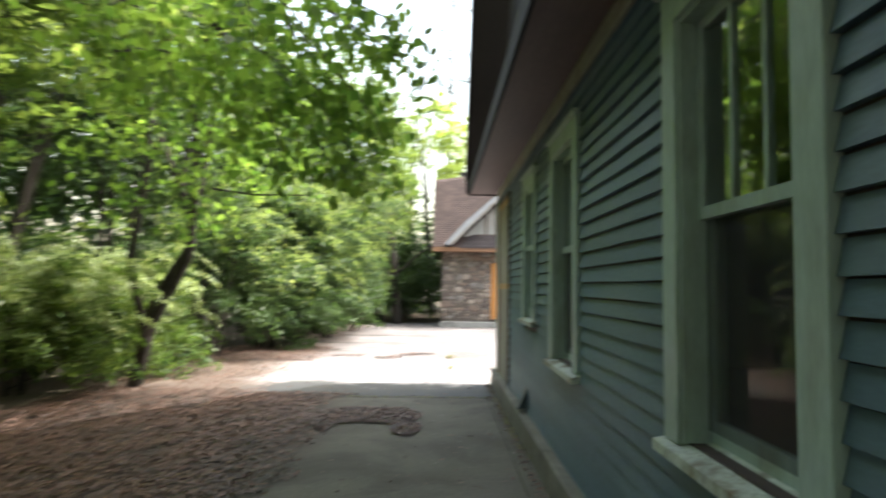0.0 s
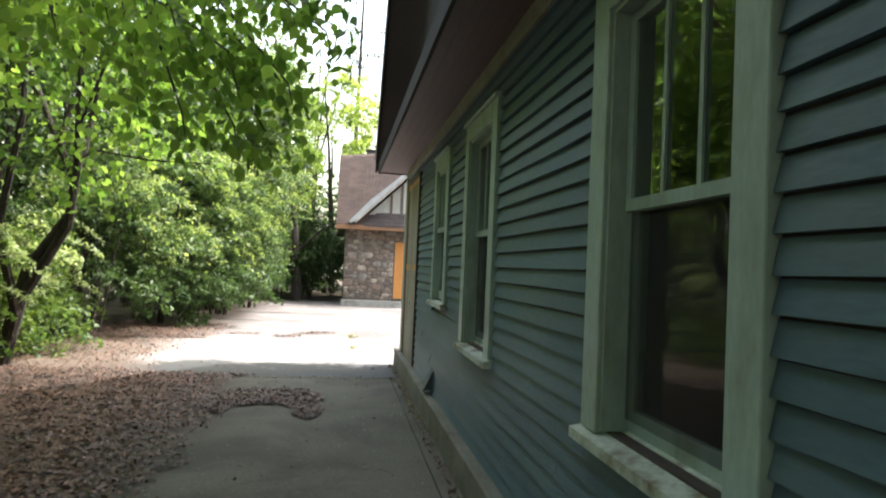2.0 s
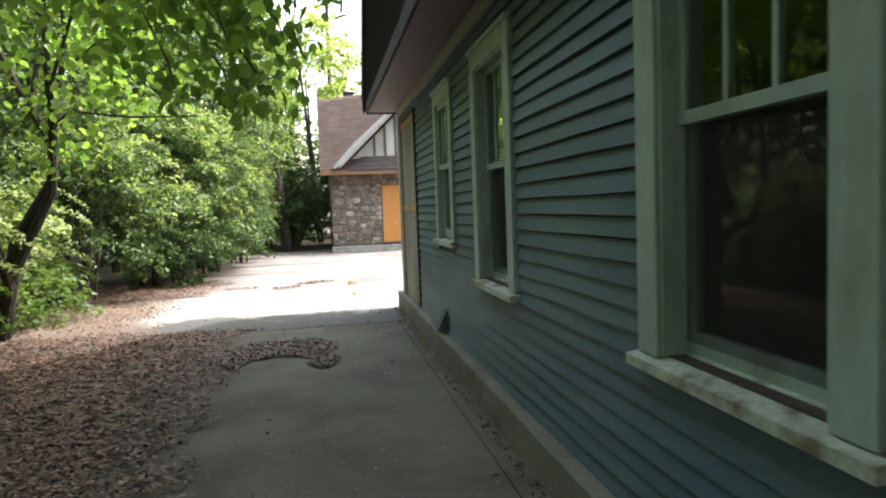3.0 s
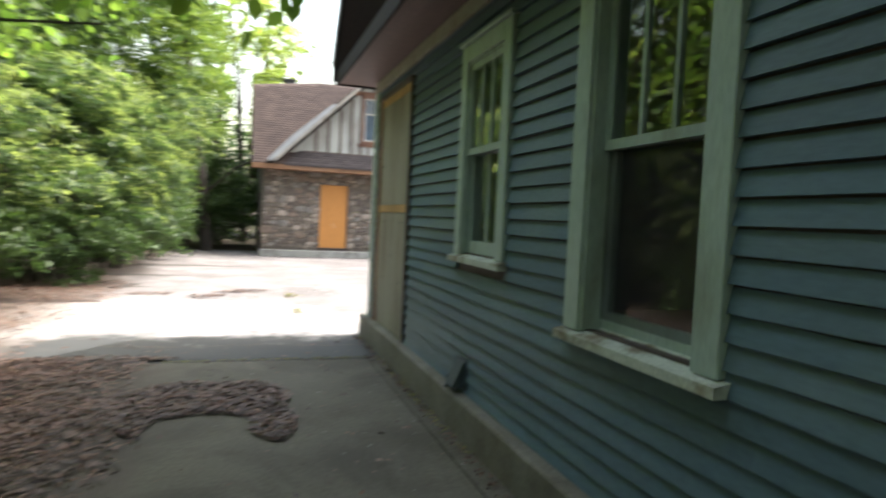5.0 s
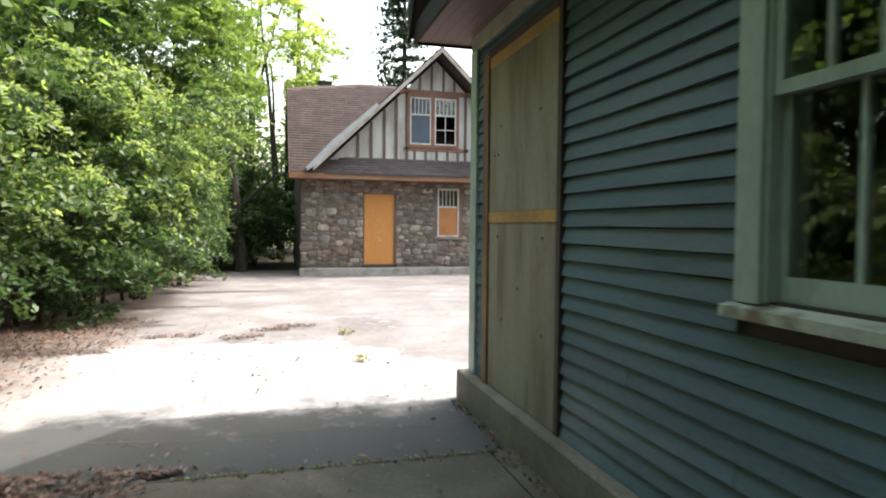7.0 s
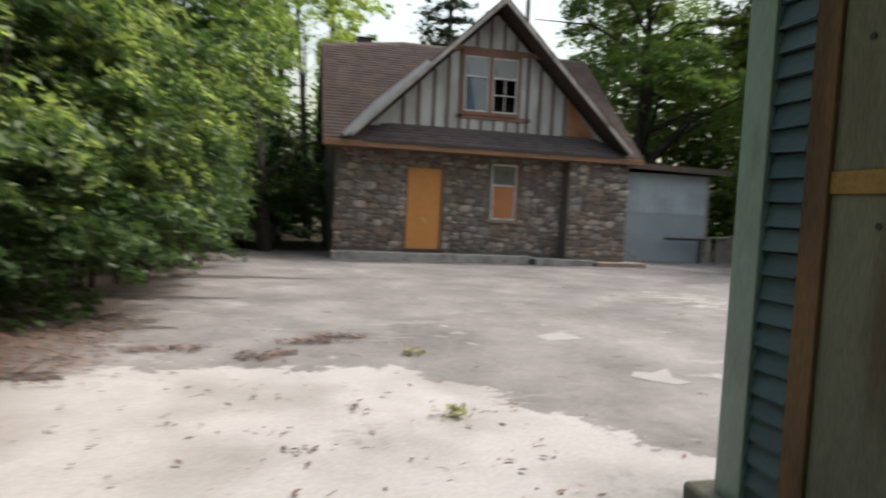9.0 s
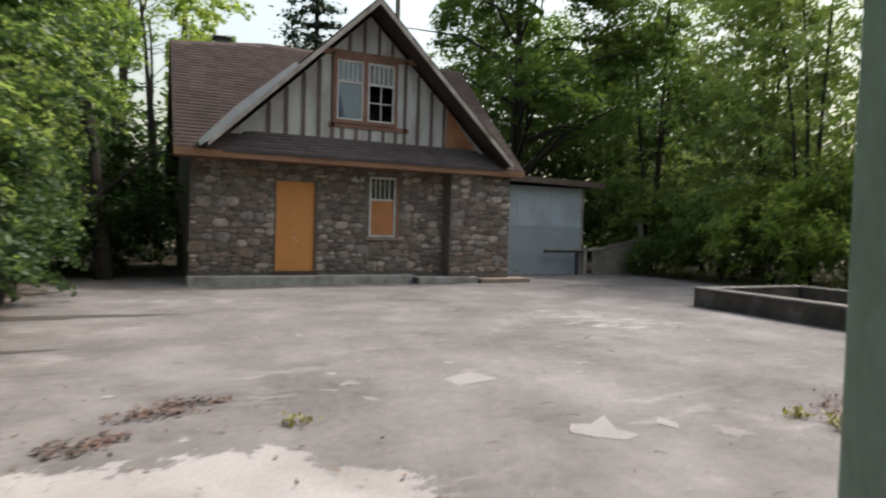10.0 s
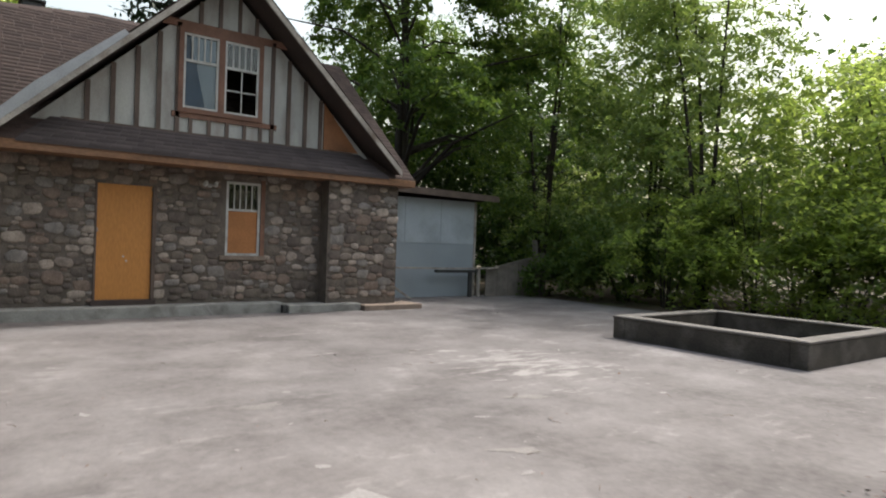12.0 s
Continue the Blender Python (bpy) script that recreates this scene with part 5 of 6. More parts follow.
def overhang(seed):
    """The tree whose low branches hang over the path."""
    rs = np.random.RandomState(seed)
    e = thing("maple_tree", (-4.4, 9.4, -0.03), "leaning tree whose leafy branches hang over the path", "tree")
    bm = bmesh.new()
    tube(bm, [(-4.4, 9.4, -0.1), (-4.15, 9.3, 0.9), (-3.6, 9.2, 1.9), (-3.45, 9.0, 2.7), (-3.2, 8.3, 3.8), (-2.8, 7.3, 5.4)], 0.08, 0.03, 8)
    tube(bm, [(-4.2, 9.3, 0.7), (-4.3, 8.9, 1.8), (-3.9, 8.5, 3.2), (-3.7, 8.0, 5.5)], 0.07, 0.02, 7)
    tube(bm, [(-4.5, 9.5, -0.1), (-4.1, 9.3, 1.3), (-3.55, 9.2, 2.1), (-3.6, 9.2, 2.63), (-3.8, 9.2, 3.0), (-4.2, 9.0, 4.2)], 0.085, 0.03, 8)
    tube(bm, [(-3.6, 9.2, 2.55), (-3.46, 9.2, 2.92), (-3.4, 9.2, 3.3), (-3.28, 9.1, 3.74), (-3.2, 8.9, 4.6)], 0.055, 0.02, 7)
    tube(bm, [(-3.75, 9.2, 2.95), (-3.65, 9.2, 3.5), (-3.3, 9.1, 3.98), (-2.89, 8.9, 4.11), (-2.2, 8.4, 4.2)], 0.05, 0.012, 7)
    tube(bm, [(-3.5, 9.1, 2.7), (-2.9, 8.0, 2.74), (-2.0, 7.0, 2.52), (-1.29, 6.5, 2.45)], 0.022, 0.006, 6)
    tube(bm, [(-3.4, 9.0, 3.3), (-2.58, 8.0, 3.47), (-2.0, 7.2, 3.4), (-1.47, 6.5, 3.29)], 0.02, 0.006, 6)
    pts = []
    # sprays hanging low over the path
    for ex, ey, ez in ((-0.2, 5.0, 3.3), (-0.45, 4.9, 2.85), (-0.6, 5.0, 2.5), (-0.85, 5.1, 2.55), (-1.2, 5.0, 2.6), (-0.3, 4.8, 3.55), (-1.6, 5.2, 2.9), (-0.75, 5.2, 3.1), (-0.5, 5.4, 3.6)):
        start, end = Vector((-2.9, 7.6, 4.6)), Vector((ex, ey, ez))
        mid = start.lerp(end, 0.6) + Vector((0, 0, 0.55))
        tip = end + Vector((0.06, -0.1, -0.22))
        tube(bm, [start, mid, end, tip], 0.018, 0.003, 5)
        for j in range(85):
            f = rs.rand() ** 0.6
            p = mid.lerp(end, f) + Vector(rs.normal(0, 1, 3) * np.array([0.14, 0.2, 0.10])) - Vector((0, 0, 0.10))
            pts.append(p)
        for j in range(24):
            pts.append(tip + Vector(rs.normal(0, 1, 3) * np.array([0.09, 0.12, 0.12])))
    for k in range(15):
        start = Vector((-3.4, 8.8, 3.0)).lerp(Vector((-2.8, 7.3, 5.4)), rs.rand())
        ex = rs.uniform(-2.9, -0.35)
        end = Vector((ex, rs.uniform(4.2, 5.8), 2.85 + rs.uniform(0, 1.2) + 0.3 * max(0, -ex - 1.2)))
        mid = start.lerp(end, 0.55) + Vector((0, 0, 0.45))
        tip = end + Vector((0.1, 0, -0.35))
        tube(bm, [start, mid, end, tip], 0.022, 0.004, 5)
        for j in range(95):
            f = rs.beta(2.2, 1.2)
            p = start.lerp(mid, f * 2) if f < 0.5 else mid.lerp(end, f * 2 - 1)
            pts.append(p + Vector(rs.normal(0, 1, 3) * np.array([0.26, 0.26, 0.15])) - Vector((0, 0, 0.16)))
        for j in range(34):
            pts.append(tip + Vector(rs.normal(0, 1, 3) * np.array([0.17, 0.17, 0.22])))
    # leaf clumps round the leaning stems
    for k in range(34):
        p = Vector((rs.uniform(-3.9, -1.5), rs.uniform(7.0, 9.3), rs.uniform(2.1, 4.6)))
        for j in range(48):
            pts.append(p + Vector(rs.normal(0, 1, 3) * np.array([0.26, 0.26, 0.13])))
    part("trunk", bm, M_BARK, e)
    base = np.array([(0, -0.5, 0.0), (0.30, -0.28, 0.03), (0.36, 0.08, 0.05), (0.14, 0.36, 0.02), (0, 0.58, -0.03), (-0.14, 0.36, 0.02), (-0.36, 0.08, 0.05), (-0.30, -0.28, 0.03)])
    n = len(pts)
    V = np.zeros((n, 8, 3))
    for i, p in enumerate(pts):
        m = np.array(Euler((rs.normal(-0.9, 0.5), rs.normal(0, 0.5), rs.rand() * 6.28)).to_matrix())
        V[i] = (base * rs.uniform(0.075, 0.125)) @ m.T + np.array(p)
    i = np.arange(n)[:, None] * 8
    F = np.concatenate([i + np.array([[0, 1, 2, 3]]), i + np.array([[0, 3, 4, 5]]), i + np.array([[0, 5, 6, 7]])], 0)
    ob = new("crown", fast_mesh("crown", V.reshape(-1, 3), F, M_LEAF_OVER))
    ob.parent = e
    ob.matrix_parent_inverse = Matrix.Translation((-4.4, 9.4, -0.03)).inverted()


overhang(3)

# big maple behind the shed, thicket east of the yard
plant("maple_tree", "tall full maple with a dark trunk behind the shed", "tree", (12.6, 30.5, -0.03), 17, 5.9, 84000, 0.17, M_LEAF_MID, 101, tips=(M_LEAF_LIGHT, 14000, 0.15), crown_from=0.15, trunk=0.36, clumps=190, clump_r=1.05, limbs=30, bound=lambda p: p[:, 0] > 10.4 + 0.5 * np.sin(p[:, 2] * 1.7))
east = [(17.0, 27.5, 15, 3.0, M_LEAF_MID), (18.5, 24.0, 13, 2.6, M_LEAF_LIGHT), (17.2, 21.2, 14.0, 2.6, M_LEAF_LIGHT), (19.3, 19.0, 7.6, 2.4, M_LEAF_PALE), (18.3, 16.4, 6.6, 2.3, M_LEAF_PALE), (20.5, 13.0, 8.0, 2.6, M_LEAF), (21.0, 9.5, 11, 2.8, M_LEAF_DARK), (21.0, 5.5, 12, 2.8, M_LEAF)]
for i, (x, y, h, w, mt) in enumerate(east):
    plant("tree", "backlit leafy tree at the yard's far edge", "tree", (x, y, -0.03), h, w, (22000 if mt is not M_LEAF_PALE else 13000), 0.125, mt, 120 + i, tips=(M_LEAF_LIGHT, 5000, 0.10), crown_from=0.12, trunk=0.09, stems=3, clumps=90, clump_r=0.85, group="trees east of the yard", limbs=24)
east_shrubs = [(19.5, 27.0), (20.5, 23.5), (20.8, 20.2), (20.6, 16.8), (22.0, 14.0), (15.6, 26.0), (16.4, 23.4), (15.8, 21.4), (16.5, 19.3), (16.7, 17.2), (16.4, 15.0), (17.2, 12.6), (17.5, 10.0), (17.8, 7.0)]
for i, (x, y) in enumerate(east_shrubs):
    plant("shrub", "tangled green undergrowth at the yard's far edge", "shrub", (x, y, -0.03), (5.2 if x > 19 else 2.6 + 0.7 * (i % 3)), (2.2 if x > 19 else 1.7), (9500 if y > 20 else 7000), 0.12, (M_LEAF_LIGHT if x > 19 else M_LEAF_MID if y > 22 else M_LEAF_PALE), 150 + i, tips=(M_LEAF_LIGHT, 2600, 0.09), crown_from=0.03, trunk=0.03, stems=5, clumps=50, clump_r=0.7, group="undergrowth east of the yard", limbs=14)


def fir(x, y, h, seed, r=2.2):
    rs = np.random.RandomState(seed)
    e = thing("fir_tree", (x, y, -0.03), "tall dark fir rising behind the roof", "tree", "firs behind the house")
    bm = bmesh.new()
    tube(bm, [(x, y, -0.1), (x, y, h * 0.5), (x, y, h)], 0.22, 0.03, 8)
    pts = []
    z = h * 0.25
    while z < h * 0.98:
        ln = r * (1 - z / h) ** 0.8 + 0.25
        for k in range(5):
            if rs.rand() < 0.15:
                continue
            a = rs.rand() * 6.28
            d = np.array([math.cos(a), math.sin(a), -0.18])
            tube(bm, [(x, y, z), tuple(np.array([x, y, z]) + d * ln)], 0.03, 0.008, 4)
            f = rs.rand(70)
            pts.append(np.array([x, y, z]) + d * ln * f[:, None] + rs.normal(0, 1, (70, 3)) * np.array([0.22, 0.22, 0.10]) * (0.3 + f[:, None]))
        z += 0.55
    part("trunk", bm, M_BARK, e)
    ob = new("crown", leaf_mesh("crown", np.concatenate(pts), 0.2, M_LEAF_FIR, rs, 0.5, 1.3))
    ob.parent = e
    ob.matrix_parent_inverse = Matrix.Translation((x, y, -0.03)).inverted()


fir(5.2, 33.6, 15.0, 1, 2.4)
# tall thin trees beyond the stone house
for i, (x, y, h) in enumerate(((-6.5, 32, 15), (-9.0, 29, 14), (16, 36, 17), (22, 33, 17))):
    plant("tree", "tall thin-crowned tree beyond the stone house", "tree", (x, y, -0.03), h, 2.6, (13000 if x > 10 else 6500), 0.16, (M_LEAF_MID if x > 10 else M_LEAF), 180 + i, crown_from=0.35, trunk=0.13, stems=2, clumps=60, clump_r=0.95, group="trees beyond the house", limbs=22)
plant("tree", "sunlit yellow-green tree beyond the stone house", "tree", (-0.3, 33.2, -0.03), 12.3, 2.8, 20000, 0.15, M_LEAF_PALE, 196, crown_from=0.4, trunk=0.14, stems=2, clumps=70, clump_r=0.8, limbs=22, bound=lambda p: (p[:, 2] > 8.2) | (p[:, 0] > -0.2))


def bare_tree():
    """A leafless tree of thin forking stems."""
    rs = np.random.RandomState(44)
    e = thing("bare_tree", (-1.7, 34.5, -0.03), "leafless grey tree of thin forking stems", "tree")
    bm = bmesh.new()
    for tops, r in (((-1.55, 7.6, -1.26, 11.4, -0.1, 17.2), 0.11), ((-1.5, 7.0, -0.6, 10.5, 0.8, 14.6), 0.09), ((-1.9, 6.0, -2.4, 8.7, -2.75, 10.9), 0.10), ((-1.7, 7.0, -1.6, 12.0, -1.7, 15.5), 0.07)):
        x1, z1, x2, z2, x3, z3 = tops
        y = 34.5 + rs.normal(0, 0.3)
        pts = [Vector((-1.7, 34.5, -0.1)), Vector((x1, y, z1)), Vector((x2, y, z2)), Vector((x3, y + 0.4, z3))]
        tube(bm, pts, r, 0.015, 7)
        for k in range(9):
            f = rs.uniform(0.1, 0.95)
            p = pts[2].lerp(pts[3], f) if k > 3 else pts[1].lerp(pts[2], f)
            q = p + Vector((rs.normal(0, 0.5), rs.normal(0, 0.5), rs.uniform(0.5, 1.5)))
            tube(bm, [p, p.lerp(q, 0.5) + Vector((rs.normal(0, 0.1), 0, -0.1)), q], 0.022, 0.006, 5)
    part("trunk", bm, M_BARK, e)


bare_tree()


def tall_pine(x, y, h):
    """A tall bare-stemmed pine with small tufts of needles near its top."""
    rs = np.random.RandomState(45)
    e = thing("pine_tree", (x, y, -0.03), "tall thin pine with sparse needle tufts near its top", "tree")
    bm = bmesh.new()
    tube(bm, [(x - 0.2, y, -0.1), (x - 0.1, y, h * 0.5), (x, y, h)], 0.2, 0.03, 8)
    pts = []
    for k in range(34):
        z = h * rs.uniform(0.62, 0.99)
        a, ln = rs.rand() * 6.28, rs.uniform(0.5, 1.5)
        q = np.array([x + ln * math.cos(a), y + ln * math.sin(a), z + 0.15])
        tube(bm, [(x - 0.05, y, z), tuple(q)], 0.022, 0.006, 4)
        pts.append(q + rs.normal(0, 1, (60, 3)) * np.array([0.26, 0.26, 0.10]))
    part("trunk", bm, M_BARK, e)
    ob = new("crown", leaf_mesh("crown", np.concatenate(pts), 0.12, M_LEAF_FIR, rs, 0.3, 1.5))
    ob.parent = e
    ob.matrix_parent_inverse = Matrix.Translation((x, y, -0.03)).inverted()


tall_pine(0.65, 37.0, 21.0)
bm = bmesh.new()
tube(bm, [(9.55, 36.0, -0.1), (9.5, 36.0, 7.0), (9.45, 36.0, 15.0)], 0.14, 0.10, 10)
pole = thing("utility_pole", (9.55, 36.0, -0.03), "plain grey wooden pole rising behind the roof", "pole")
part("shaft", bm, M_OLDWOOD, pole)
bpart("crossarm", (8.75, 10.15, 35.9, 36.0, 14.2, 14.3), M_OLDWOOD, pole)


def far_woods():
    """The woods all round, beyond the trees that can be told apart."""
    rs = np.random.RandomState(5)
    pts = []
    def belt(n, x0, x1, y0, y1, top, leaves=60, sp=1.0):
        for k in range(n):
            c = np.array([rs.uniform(x0, x1), rs.uniform(y0, y1), rs.uniform(0.2, top) ** 1.0])
            pts.append(c + rs.normal(0, 1, (leaves, 3)) * np.array([0.9, 0.9, 0.75]) * sp)
    belt(520, -17, -9.5, -14, 36, 8)
    belt(260, -17, 5, 36, 46, 6.5, 60, 1.1)
    belt(60, 5, 9, 37, 46, 3.5, 60, 1.0)
    belt(70, 9, 14.5, 36, 45, 4.0, 60, 1.0)
    belt(380, 15.5, 33, 34, 44, 10.5, 70, 1.2)
    belt(360, 22.5, 31, -8, 38, 8.5)
    belt(200, -14, 26, -15, -9, 8, 45)
    pts = np.concatenate(pts)
    pts = pts[pts[:, 2] > 0.05]
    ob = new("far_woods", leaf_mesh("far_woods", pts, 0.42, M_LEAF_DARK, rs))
    tagged(ob, "dense green woods closing the place all round", "woods", kind="stuff")


far_woods()

# ---- leaf litter, weeds, twigs ----
def inside_litter(x, y, rs):
    """How likely a dry leaf lies at a place on the ground: thick along the west edge, in a tongue over the path, in drifts on the yard."""
    n = noise.noise((x * 0.9, y * 0.9, 2.0)) * 0.55 + noise.noise((x * 3.1, y * 3.1, 7.0)) * 0.25
    edge = -1.1 if y < 6.5 else (-1.05 - (y - 6.5) * 0.13 if y < 9 else -2.3 - (y - 9) * 0.12 if y < 12.5 else -2.25 - 0.02 * (y - 12.5))
    d = (edge - x) + n * 0.5
    p = 0.0
    if d > 0:
        p = min(1.0, 0.10 + d * 1.1) * (1.0 if y < 9.2 else 0.35 if y < 12.5 else 0.55)
    # thinned past the house's shadow edge, so the sunlit ground comes out paler
    if x < -1.6 and y > 7.6 + 1.3 * (x + 3.4):
        p *= 0.4
    tongue = ((x + 0.80) / 0.74) ** 2 + ((y - 7.42 - 0.2 * (x + 0.5)) / 0.62) ** 2 + n * 1.1
    bite = ((x + 0.74) / 0.40) ** 2 + ((y - 6.82) / 0.36) ** 2
    if tongue < 1 and bite > 0.8:
        p = max(p, 0.95)
    tail = ((x + 0.27) / 0.17) ** 2 + ((y - 6.95) / 0.42) ** 2 + n * 1.2
    if tail < 1:
        p = max(p, 0.9)
    if x > -0.35 and y < 6.9 and p < 0.9:
        p *= 0.2
    for cx, cy, a, b in ((-1.08, 13.38, 0.22, 0.16), (-0.68, 13.95, 0.3, 0.16), (-0.34, 14.2, 0.3, 0.1), (-1.95, 13.63, 0.35, 0.12), (-1.4, 8.87, 0.28, 0.08), (5.0, 12.0, 0.62, 0.42), (6.5, 12.45, 0.4, 0.22), (12.3, 14.6, 0.9, 0.25)):
        if ((x - cx) / a) ** 2 + ((y - cy) / b) ** 2 + n * 1.2 < 1:
            p = max(p, 0.85 if cx > 4 else 0.3)
    return max(p, 0.004 if y < 12.5 else 0.002)


def litter():
    rs = np.random.RandomState(9)
    pts = []
    while len(pts) < 92000:
        r = rs.rand()
        if r < 0.9:
            x, y = rs.uniform(-5.0, 0.8), rs.uniform(1.0, 15.5)
        else:
            x, y = rs.uniform(-3.5, 14), rs.uniform(9, 23)
        if rs.rand() < inside_litter(x, y, rs):
            pts.append((x, y, 0.010 + 0.028 * rs.rand()))
    for cx, cy, a, b, n in ((5.0, 12.0, 0.62, 0.40, 2200), (6.5, 12.45, 0.45, 0.16, 300), (12.3, 14.6, 0.8, 0.14, 350), (-0.62, 13.98, 0.34, 0.10, 60), (-0.86, 13.5, 0.17, 0.10, 55), (-0.34, 14.2, 0.3, 0.07, 40), (-1.7, 13.76, 0.22, 0.06, 30), (-1.3, 8.88, 0.3, 0.06, 60), (-0.35, 11.9, 0.15, 0.1, 14), (-0.75, 11.2, 0.2, 0.06, 12)):
        for k in range(n):
            u, v = rs.normal(0, 0.5, 2)
            bend = 1.0 + 0.4 * noise.noise((u * 2, v * 2, cx))
            pts.append((cx + a * u * bend, cy + b * v * bend, 0.01 + 0.02 * rs.rand()))
    pts = np.array(pts)
    me = leaf_mesh("leaf_litter", pts, 0.038, M_DEADLEAF, rs, 0.0, 1.5)
    co = np.zeros(len(me.vertices) * 3, np.float32)
    me.vertices.foreach_get("co", co)
    co = co.reshape(-1, 4, 3)
    c = co.mean(1, keepdims=True)
    co[..., 2] = np.maximum(0.004, c[..., 2] + (co[..., 2] - c[..., 2]) * 0.5)
    me.vertices.foreach_set("co", co.ravel())
    me.update()
    tagged(new("leaf_litter", me), "dry reddish-brown fallen leaves in drifts on the concrete", "fallen leaves", kind="stuff")


litter()


def weed(x, y, n, seed, size=0.16):
    rs = np.random.RandomState(seed)
    pts = np.stack([x + rs.normal(0, 0.055, n), y + rs.normal(0, 0.04, n), np.abs(rs.normal(0.03, 0.02, n)) + 0.01], 1)
    ob = new("weed", leaf_mesh("weed", pts, size * 0.45, M_GRASS, rs, -0.6, 1.6))
    tagged(ob, "small green weed sprouting from a crack in the concrete", "weed", "weeds in the yard", "stuff")
    ob["group"] = "weeds in the yard"


for i, (x, y) in enumerate(((0.31, 13.41), (0.26, 11.69), (4.11, 12.22), (4.1, 11.83), (4.25, 12.0))):
    weed(x, y, 46, 300 + i, 0.085)


def crack(pts, seed, width=0.006):
    """A fine irregular crack across the concrete, filled with dirt."""
    rs = np.random.RandomState(seed)
    line = []
    for (x0, y0), (x1, y1) in zip(pts, pts[1:]):
        n = max(2, int(math.hypot(x1 - x0, y1 - y0) / 0.09))
        for k in range(n):
            f = k / n
            line.append((x0 + (x1 - x0) * f + rs.normal(0, 0.012), y0 + (y1 - y0) * f + rs.normal(0, 0.012)))
    line.append(pts[-1])
    bm = bmesh.new()
    prev = None
    for i, (x, y) in enumerate(line):
        a = line[min(i + 1, len(line) - 1)]
        p = line[max(i - 1, 0)]
        dx, dy = a[0] - p[0], a[1] - p[1]
        ln = math.hypot(dx, dy) or 1
        w = width * rs.uniform(0.3, 1.3)
        cur = (bm.verts.new((x - dy / ln * w, y + dx / ln * w, 0.0035)), bm.verts.new((x + dy / ln * w, y - dx / ln * w, 0.0035)))
        if prev:
            bm.faces.new((prev[0], prev[1], cur[1], cur[0]))
        prev = cur
    return part("crack", bm, M_TWIG, pavement, "fine dirt-filled crack")


crack([(-1.9, 9.6), (-1.1, 9.45), (-0.3, 9.52), (0.4, 9.4), (0.86, 9.45)], 1)


def joint_debris():
    """Dirt, moss and crumbs gathered in the joint and along the foundation."""
    rs = np.random.RandomState(31)
    n = 1000
    x = np.where(rs.rand(n) < 0.09, rs.uniform(-2.0, 0.86, n), 0.84 + rs.normal(0, 0.03, n))
    on_joint = x < 0.78
    y = np.where(on_joint, JOINT_Y + rs.normal(0, 0.06, n), rs.uniform(2, 10, n))
    pts = np.stack([x, y, np.full(n, 0.008)], 1)
    me = leaf_mesh("debris", pts, 0.028, M_DEADLEAF, rs, 0.0)
    tagged(new("debris", me), "brown crumbs and leaf dirt along the joint and foundation", "dirt", kind="stuff")
    k = 420
    pts = np.stack([np.concatenate([rs.uniform(-1.2, 0.8, k // 2), 0.85 + rs.normal(0, 0.02, k - k // 2)]), np.concatenate([JOINT_Y + rs.normal(0, 0.015, k // 2), 6 + rs.gamma(2, 1.2, k - k // 2) % 4]), np.full(k, 0.012)], 1)
    tagged(new("moss", leaf_mesh("moss", pts, 0.022, M_GRASS, rs, 0.0)), "small green moss tufts in the concrete joint", "moss", kind="stuff")


joint_debris()


def crumbs():
    """Bits of leaf, grit and flaked concrete strewn over the yard."""
    rs = np.random.RandomState(77)
    for name, label, n, size, m in (("leaf_bits", "small dry leaf bits strewn over the concrete", 240, 0.036, M_DEADLEAF), ("grit", "pale grit and flaked concrete on the yard", 500, 0.03, M_PATCH)):
        pts = np.stack([rs.uniform(-2.8, 12, n), 9.8 + rs.gamma(1.6, 3.2, n) % 13.4, np.full(n, 0.010)], 1)
        near = np.stack([0.85 - rs.gamma(1.5, 0.7, n) % 2.4, rs.uniform(2.5, 9.8, n), np.full(n, 0.010)], 1)
        pts = np.concatenate([pts, near if name == "leaf_bits" else near[:60]])
        me = leaf_mesh(name, pts, size * 0.85, m, rs, 0.0)
        co = np.zeros(len(me.vertices) * 3, np.float32)
        me.vertices.foreach_get("co", co)
        co = co.reshape(-1, 4, 3)
        co[..., 2] = np.maximum(0.004, 0.010 + (co[..., 2] - 0.010) * 0.3)
        me.vertices.foreach_set("co", co.ravel())
        me.update()
        tagged(new(name, me), label, "yard litter", kind="stuff")


crumbs()


def twigs():
    rs = np.random.RandomState(12)
    bm = bmesh.new()
    for k in range(95):
        x, y = (rs.uniform(-2.5, 0.8), rs.uniform(3, 12.5)) if k < 30 else (rs.uniform(-2, 9), rs.uniform(10.5, 19))
        a, ln = rs.rand() * 6.28, rs.uniform(0.03, 0.13)
        p, q = Vector((x, y, 0.008)), Vector((x + ln * math.cos(a), y + ln * math.sin(a), 0.012))
        tube(bm, [p, p.lerp(q, 0.5) + Vector((0.01, 0.01, 0.003)), q], 0.0028, 0.0014, 4)
    tagged(part("twigs", bm, M_TWIG), "thin dry twigs scattered on the concrete", "twigs", kind="stuff")


twigs()

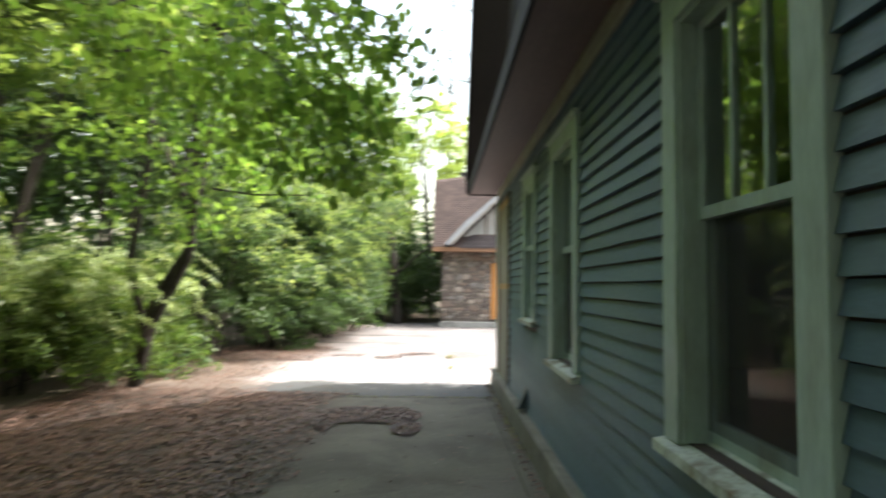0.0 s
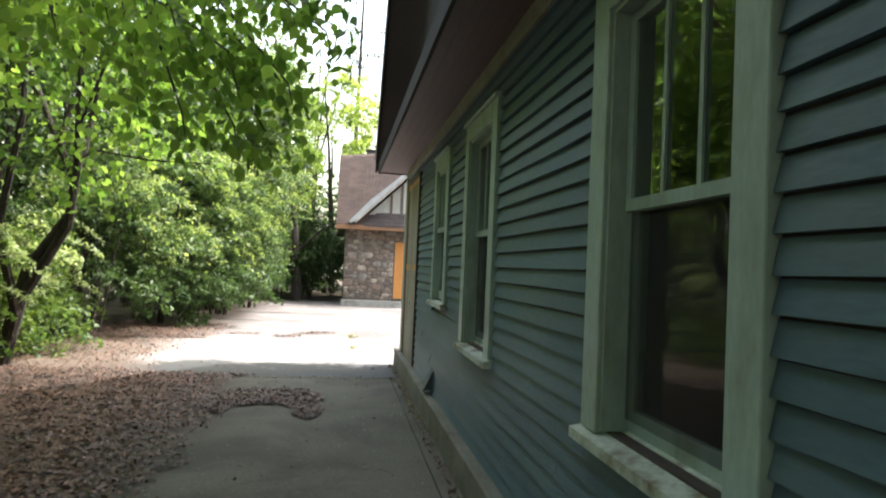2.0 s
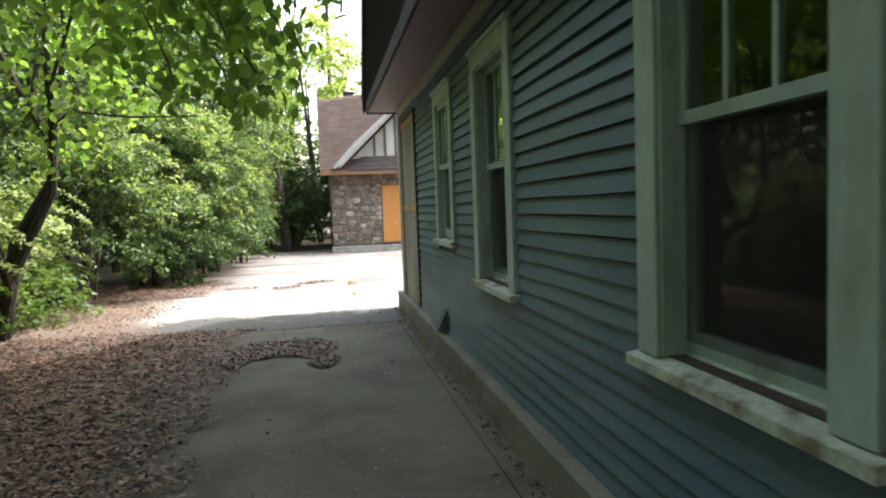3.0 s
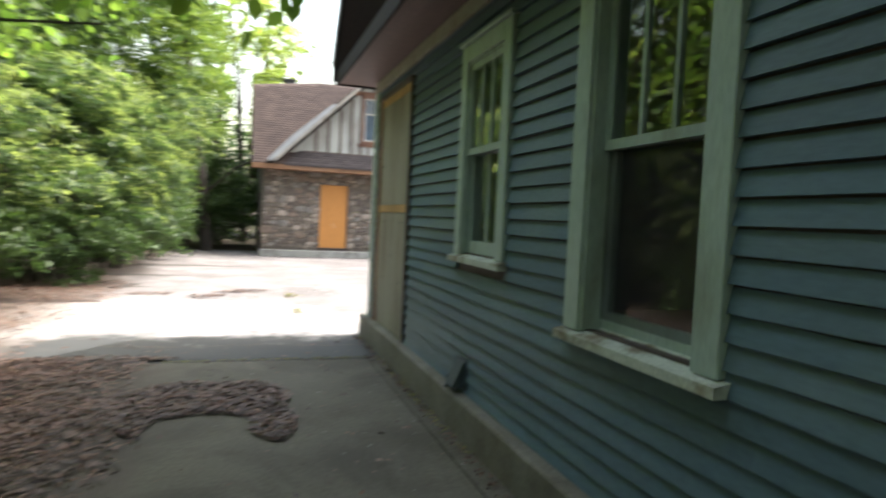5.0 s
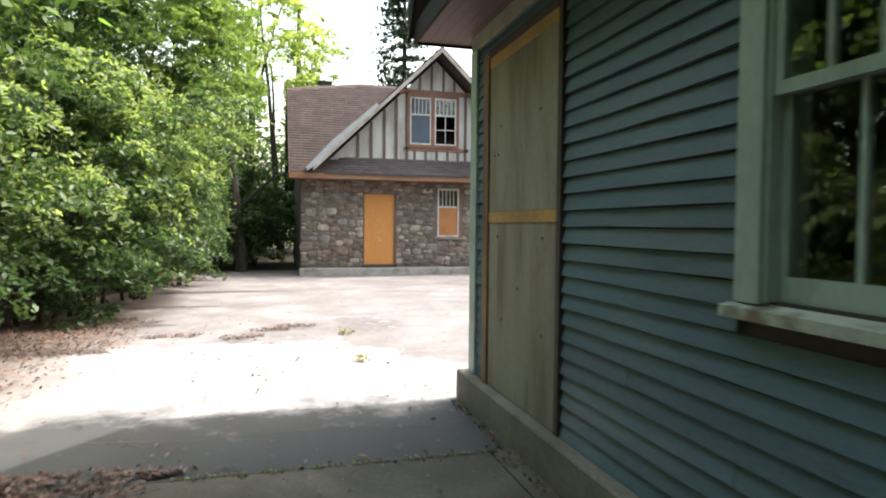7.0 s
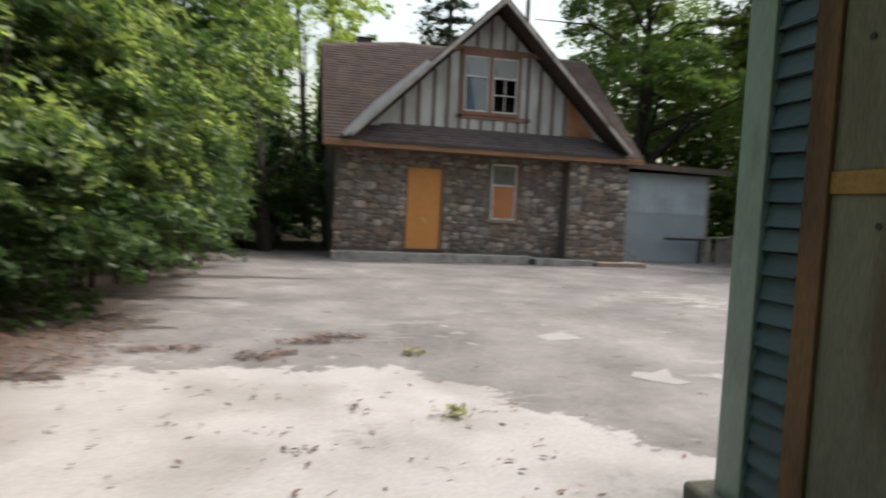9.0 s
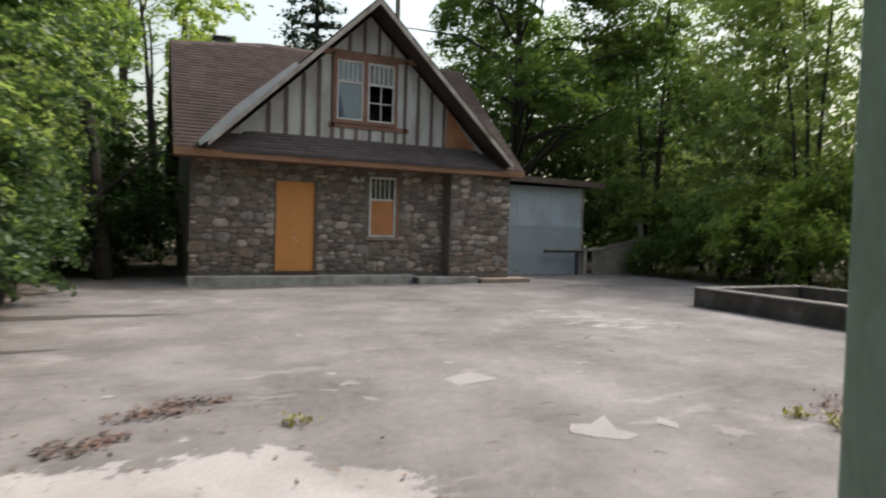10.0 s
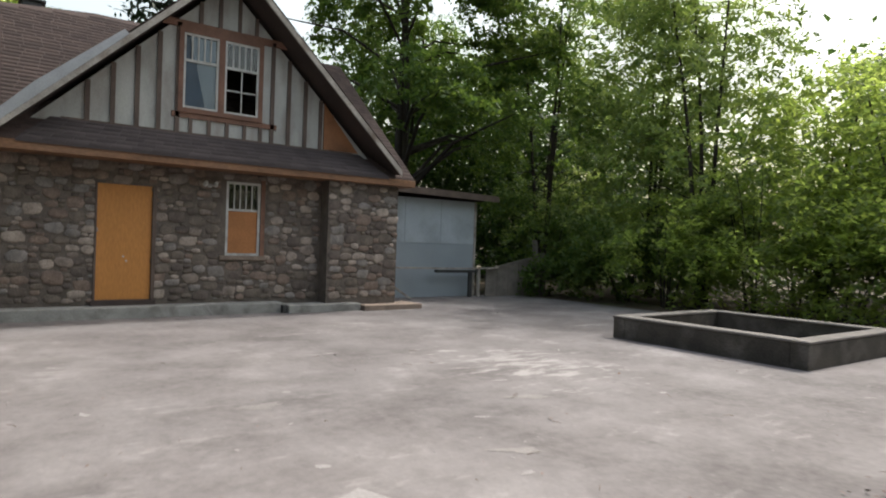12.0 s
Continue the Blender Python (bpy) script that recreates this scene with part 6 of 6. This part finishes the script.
# ---- fieldstones of the wall, last ----
def stone_bm(bm, rnd, cx, cy, cz, w, h, d):
    """A rounded fieldstone bedded in the wall: an uneven dome towards the yard."""
    n = 8
    a0 = rnd.random()
    rings = []
    for f, dep in ((1.0, 0.0), (0.95, 0.6), (0.68, 0.95)):
        ring = []
        for k in range(n):
            t = (k + a0) / n * math.tau
            c, s = math.cos(t), math.sin(t)
            q = 0.5 / max(abs(c), abs(s)) * 0.78 + 0.5 * 0.22
            ring.append((c * q * f, s * q * f, dep))
        rings.append(ring)
    jit = [rnd.uniform(0.86, 1.1) for k in range(n)]
    tilt_x, tilt_z = rnd.uniform(-0.3, 0.3), rnd.uniform(-0.3, 0.3)
    vs = [[bm.verts.new((cx + x * w * jit[k], cy - d * dep * (1 + tilt_x * x + tilt_z * z), cz + z * h * jit[k])) for k, (x, z, dep) in enumerate(r)] for r in rings]
    top = bm.verts.new((cx, cy - d * rnd.uniform(0.95, 1.1), cz))
    for a, b in zip(vs, vs[1:]):
        for k in range(n):
            bm.faces.new((a[k], a[(k + 1) % n], b[(k + 1) % n], b[k]))
    for k in range(n):
        bm.faces.new((vs[-1][k], vs[-1][(k + 1) % n], top))


STONES = []
for k in range(16):
    bm = bmesh.new()
    stone_bm(bm, random.Random(k), 0, 0, 0, 1, 1, 1)
    STONES.append(mesh_of("stone", bm, M_STONE, smooth=True))


def lay_stones():
    rnd = random.Random(11)
    spots = []
    blocked = (DOOR2, (WIN2[0] - 0.12, WIN2[1] + 0.1, WIN2[2] - 0.1, WIN2[3]))
    for lo, hi, fy in ((SX0, 6.12, FY), (6.16, SX1, FY - 0.38)):
        # random packing: large stones first, then smaller ones in the gaps left
        placed = []
        for size, tries in ((0.30, 160), (0.25, 900), (0.20, 3500), (0.155, 8000), (0.115, 11000)):
            for k in range(tries):
                w = size * rnd.uniform(0.85, 1.15)
                h = w * rnd.uniform(0.45, 0.78)
                x, z = rnd.uniform(lo + w * 0.45, hi - w * 0.45), rnd.uniform(0.15 + h * 0.4, SW_TOP - 0.17 - h * 0.4)
                if any(a < x + w * 0.45 and x - w * 0.45 < b and c0 < z + h * 0.45 and z - h * 0.45 < d0 for a, b, c0, d0 in blocked):
                    continue
                if all(abs(x - q[0]) * 2 > (w + q[2]) * 0.97 or abs(z - q[1]) * 2 > (h + q[3]) * 0.97 for q in placed):
                    placed.append((x, z, w, h))
        spots += [(x, fy, z, w, h) for x, z, w, h in placed]
    big = sorted(spots, key=lambda s: -s[3])
    single, rest = big[:300], big[300:]
    for i, (x, y, z, w, h) in enumerate(single):
        ob = new("stone", STONES[i % len(STONES)])
        ob.parent = stone_wall if x < 6.13 else stone_bay
        ob.matrix_basis = Matrix.LocRotScale((x, y + 0.01, z), Euler((0, rnd.uniform(-0.12, 0.12), 0)), (w * 1.1, rnd.uniform(0.028, 0.055), h * 1.14))
    bm = bmesh.new()
    for x, y, z, w, h in rest:
        stone_bm(bm, rnd, x, y + 0.01, z, w * 1.12, h * 1.12, rnd.uniform(0.022, 0.04))
    ob = part("rubble", bm, M_STONE_JOIN, None, "small stones wedged between larger ones", smooth=True)
    ob.parent = stone_wall
    tagged(ob, kind="stuff")


lay_stones()
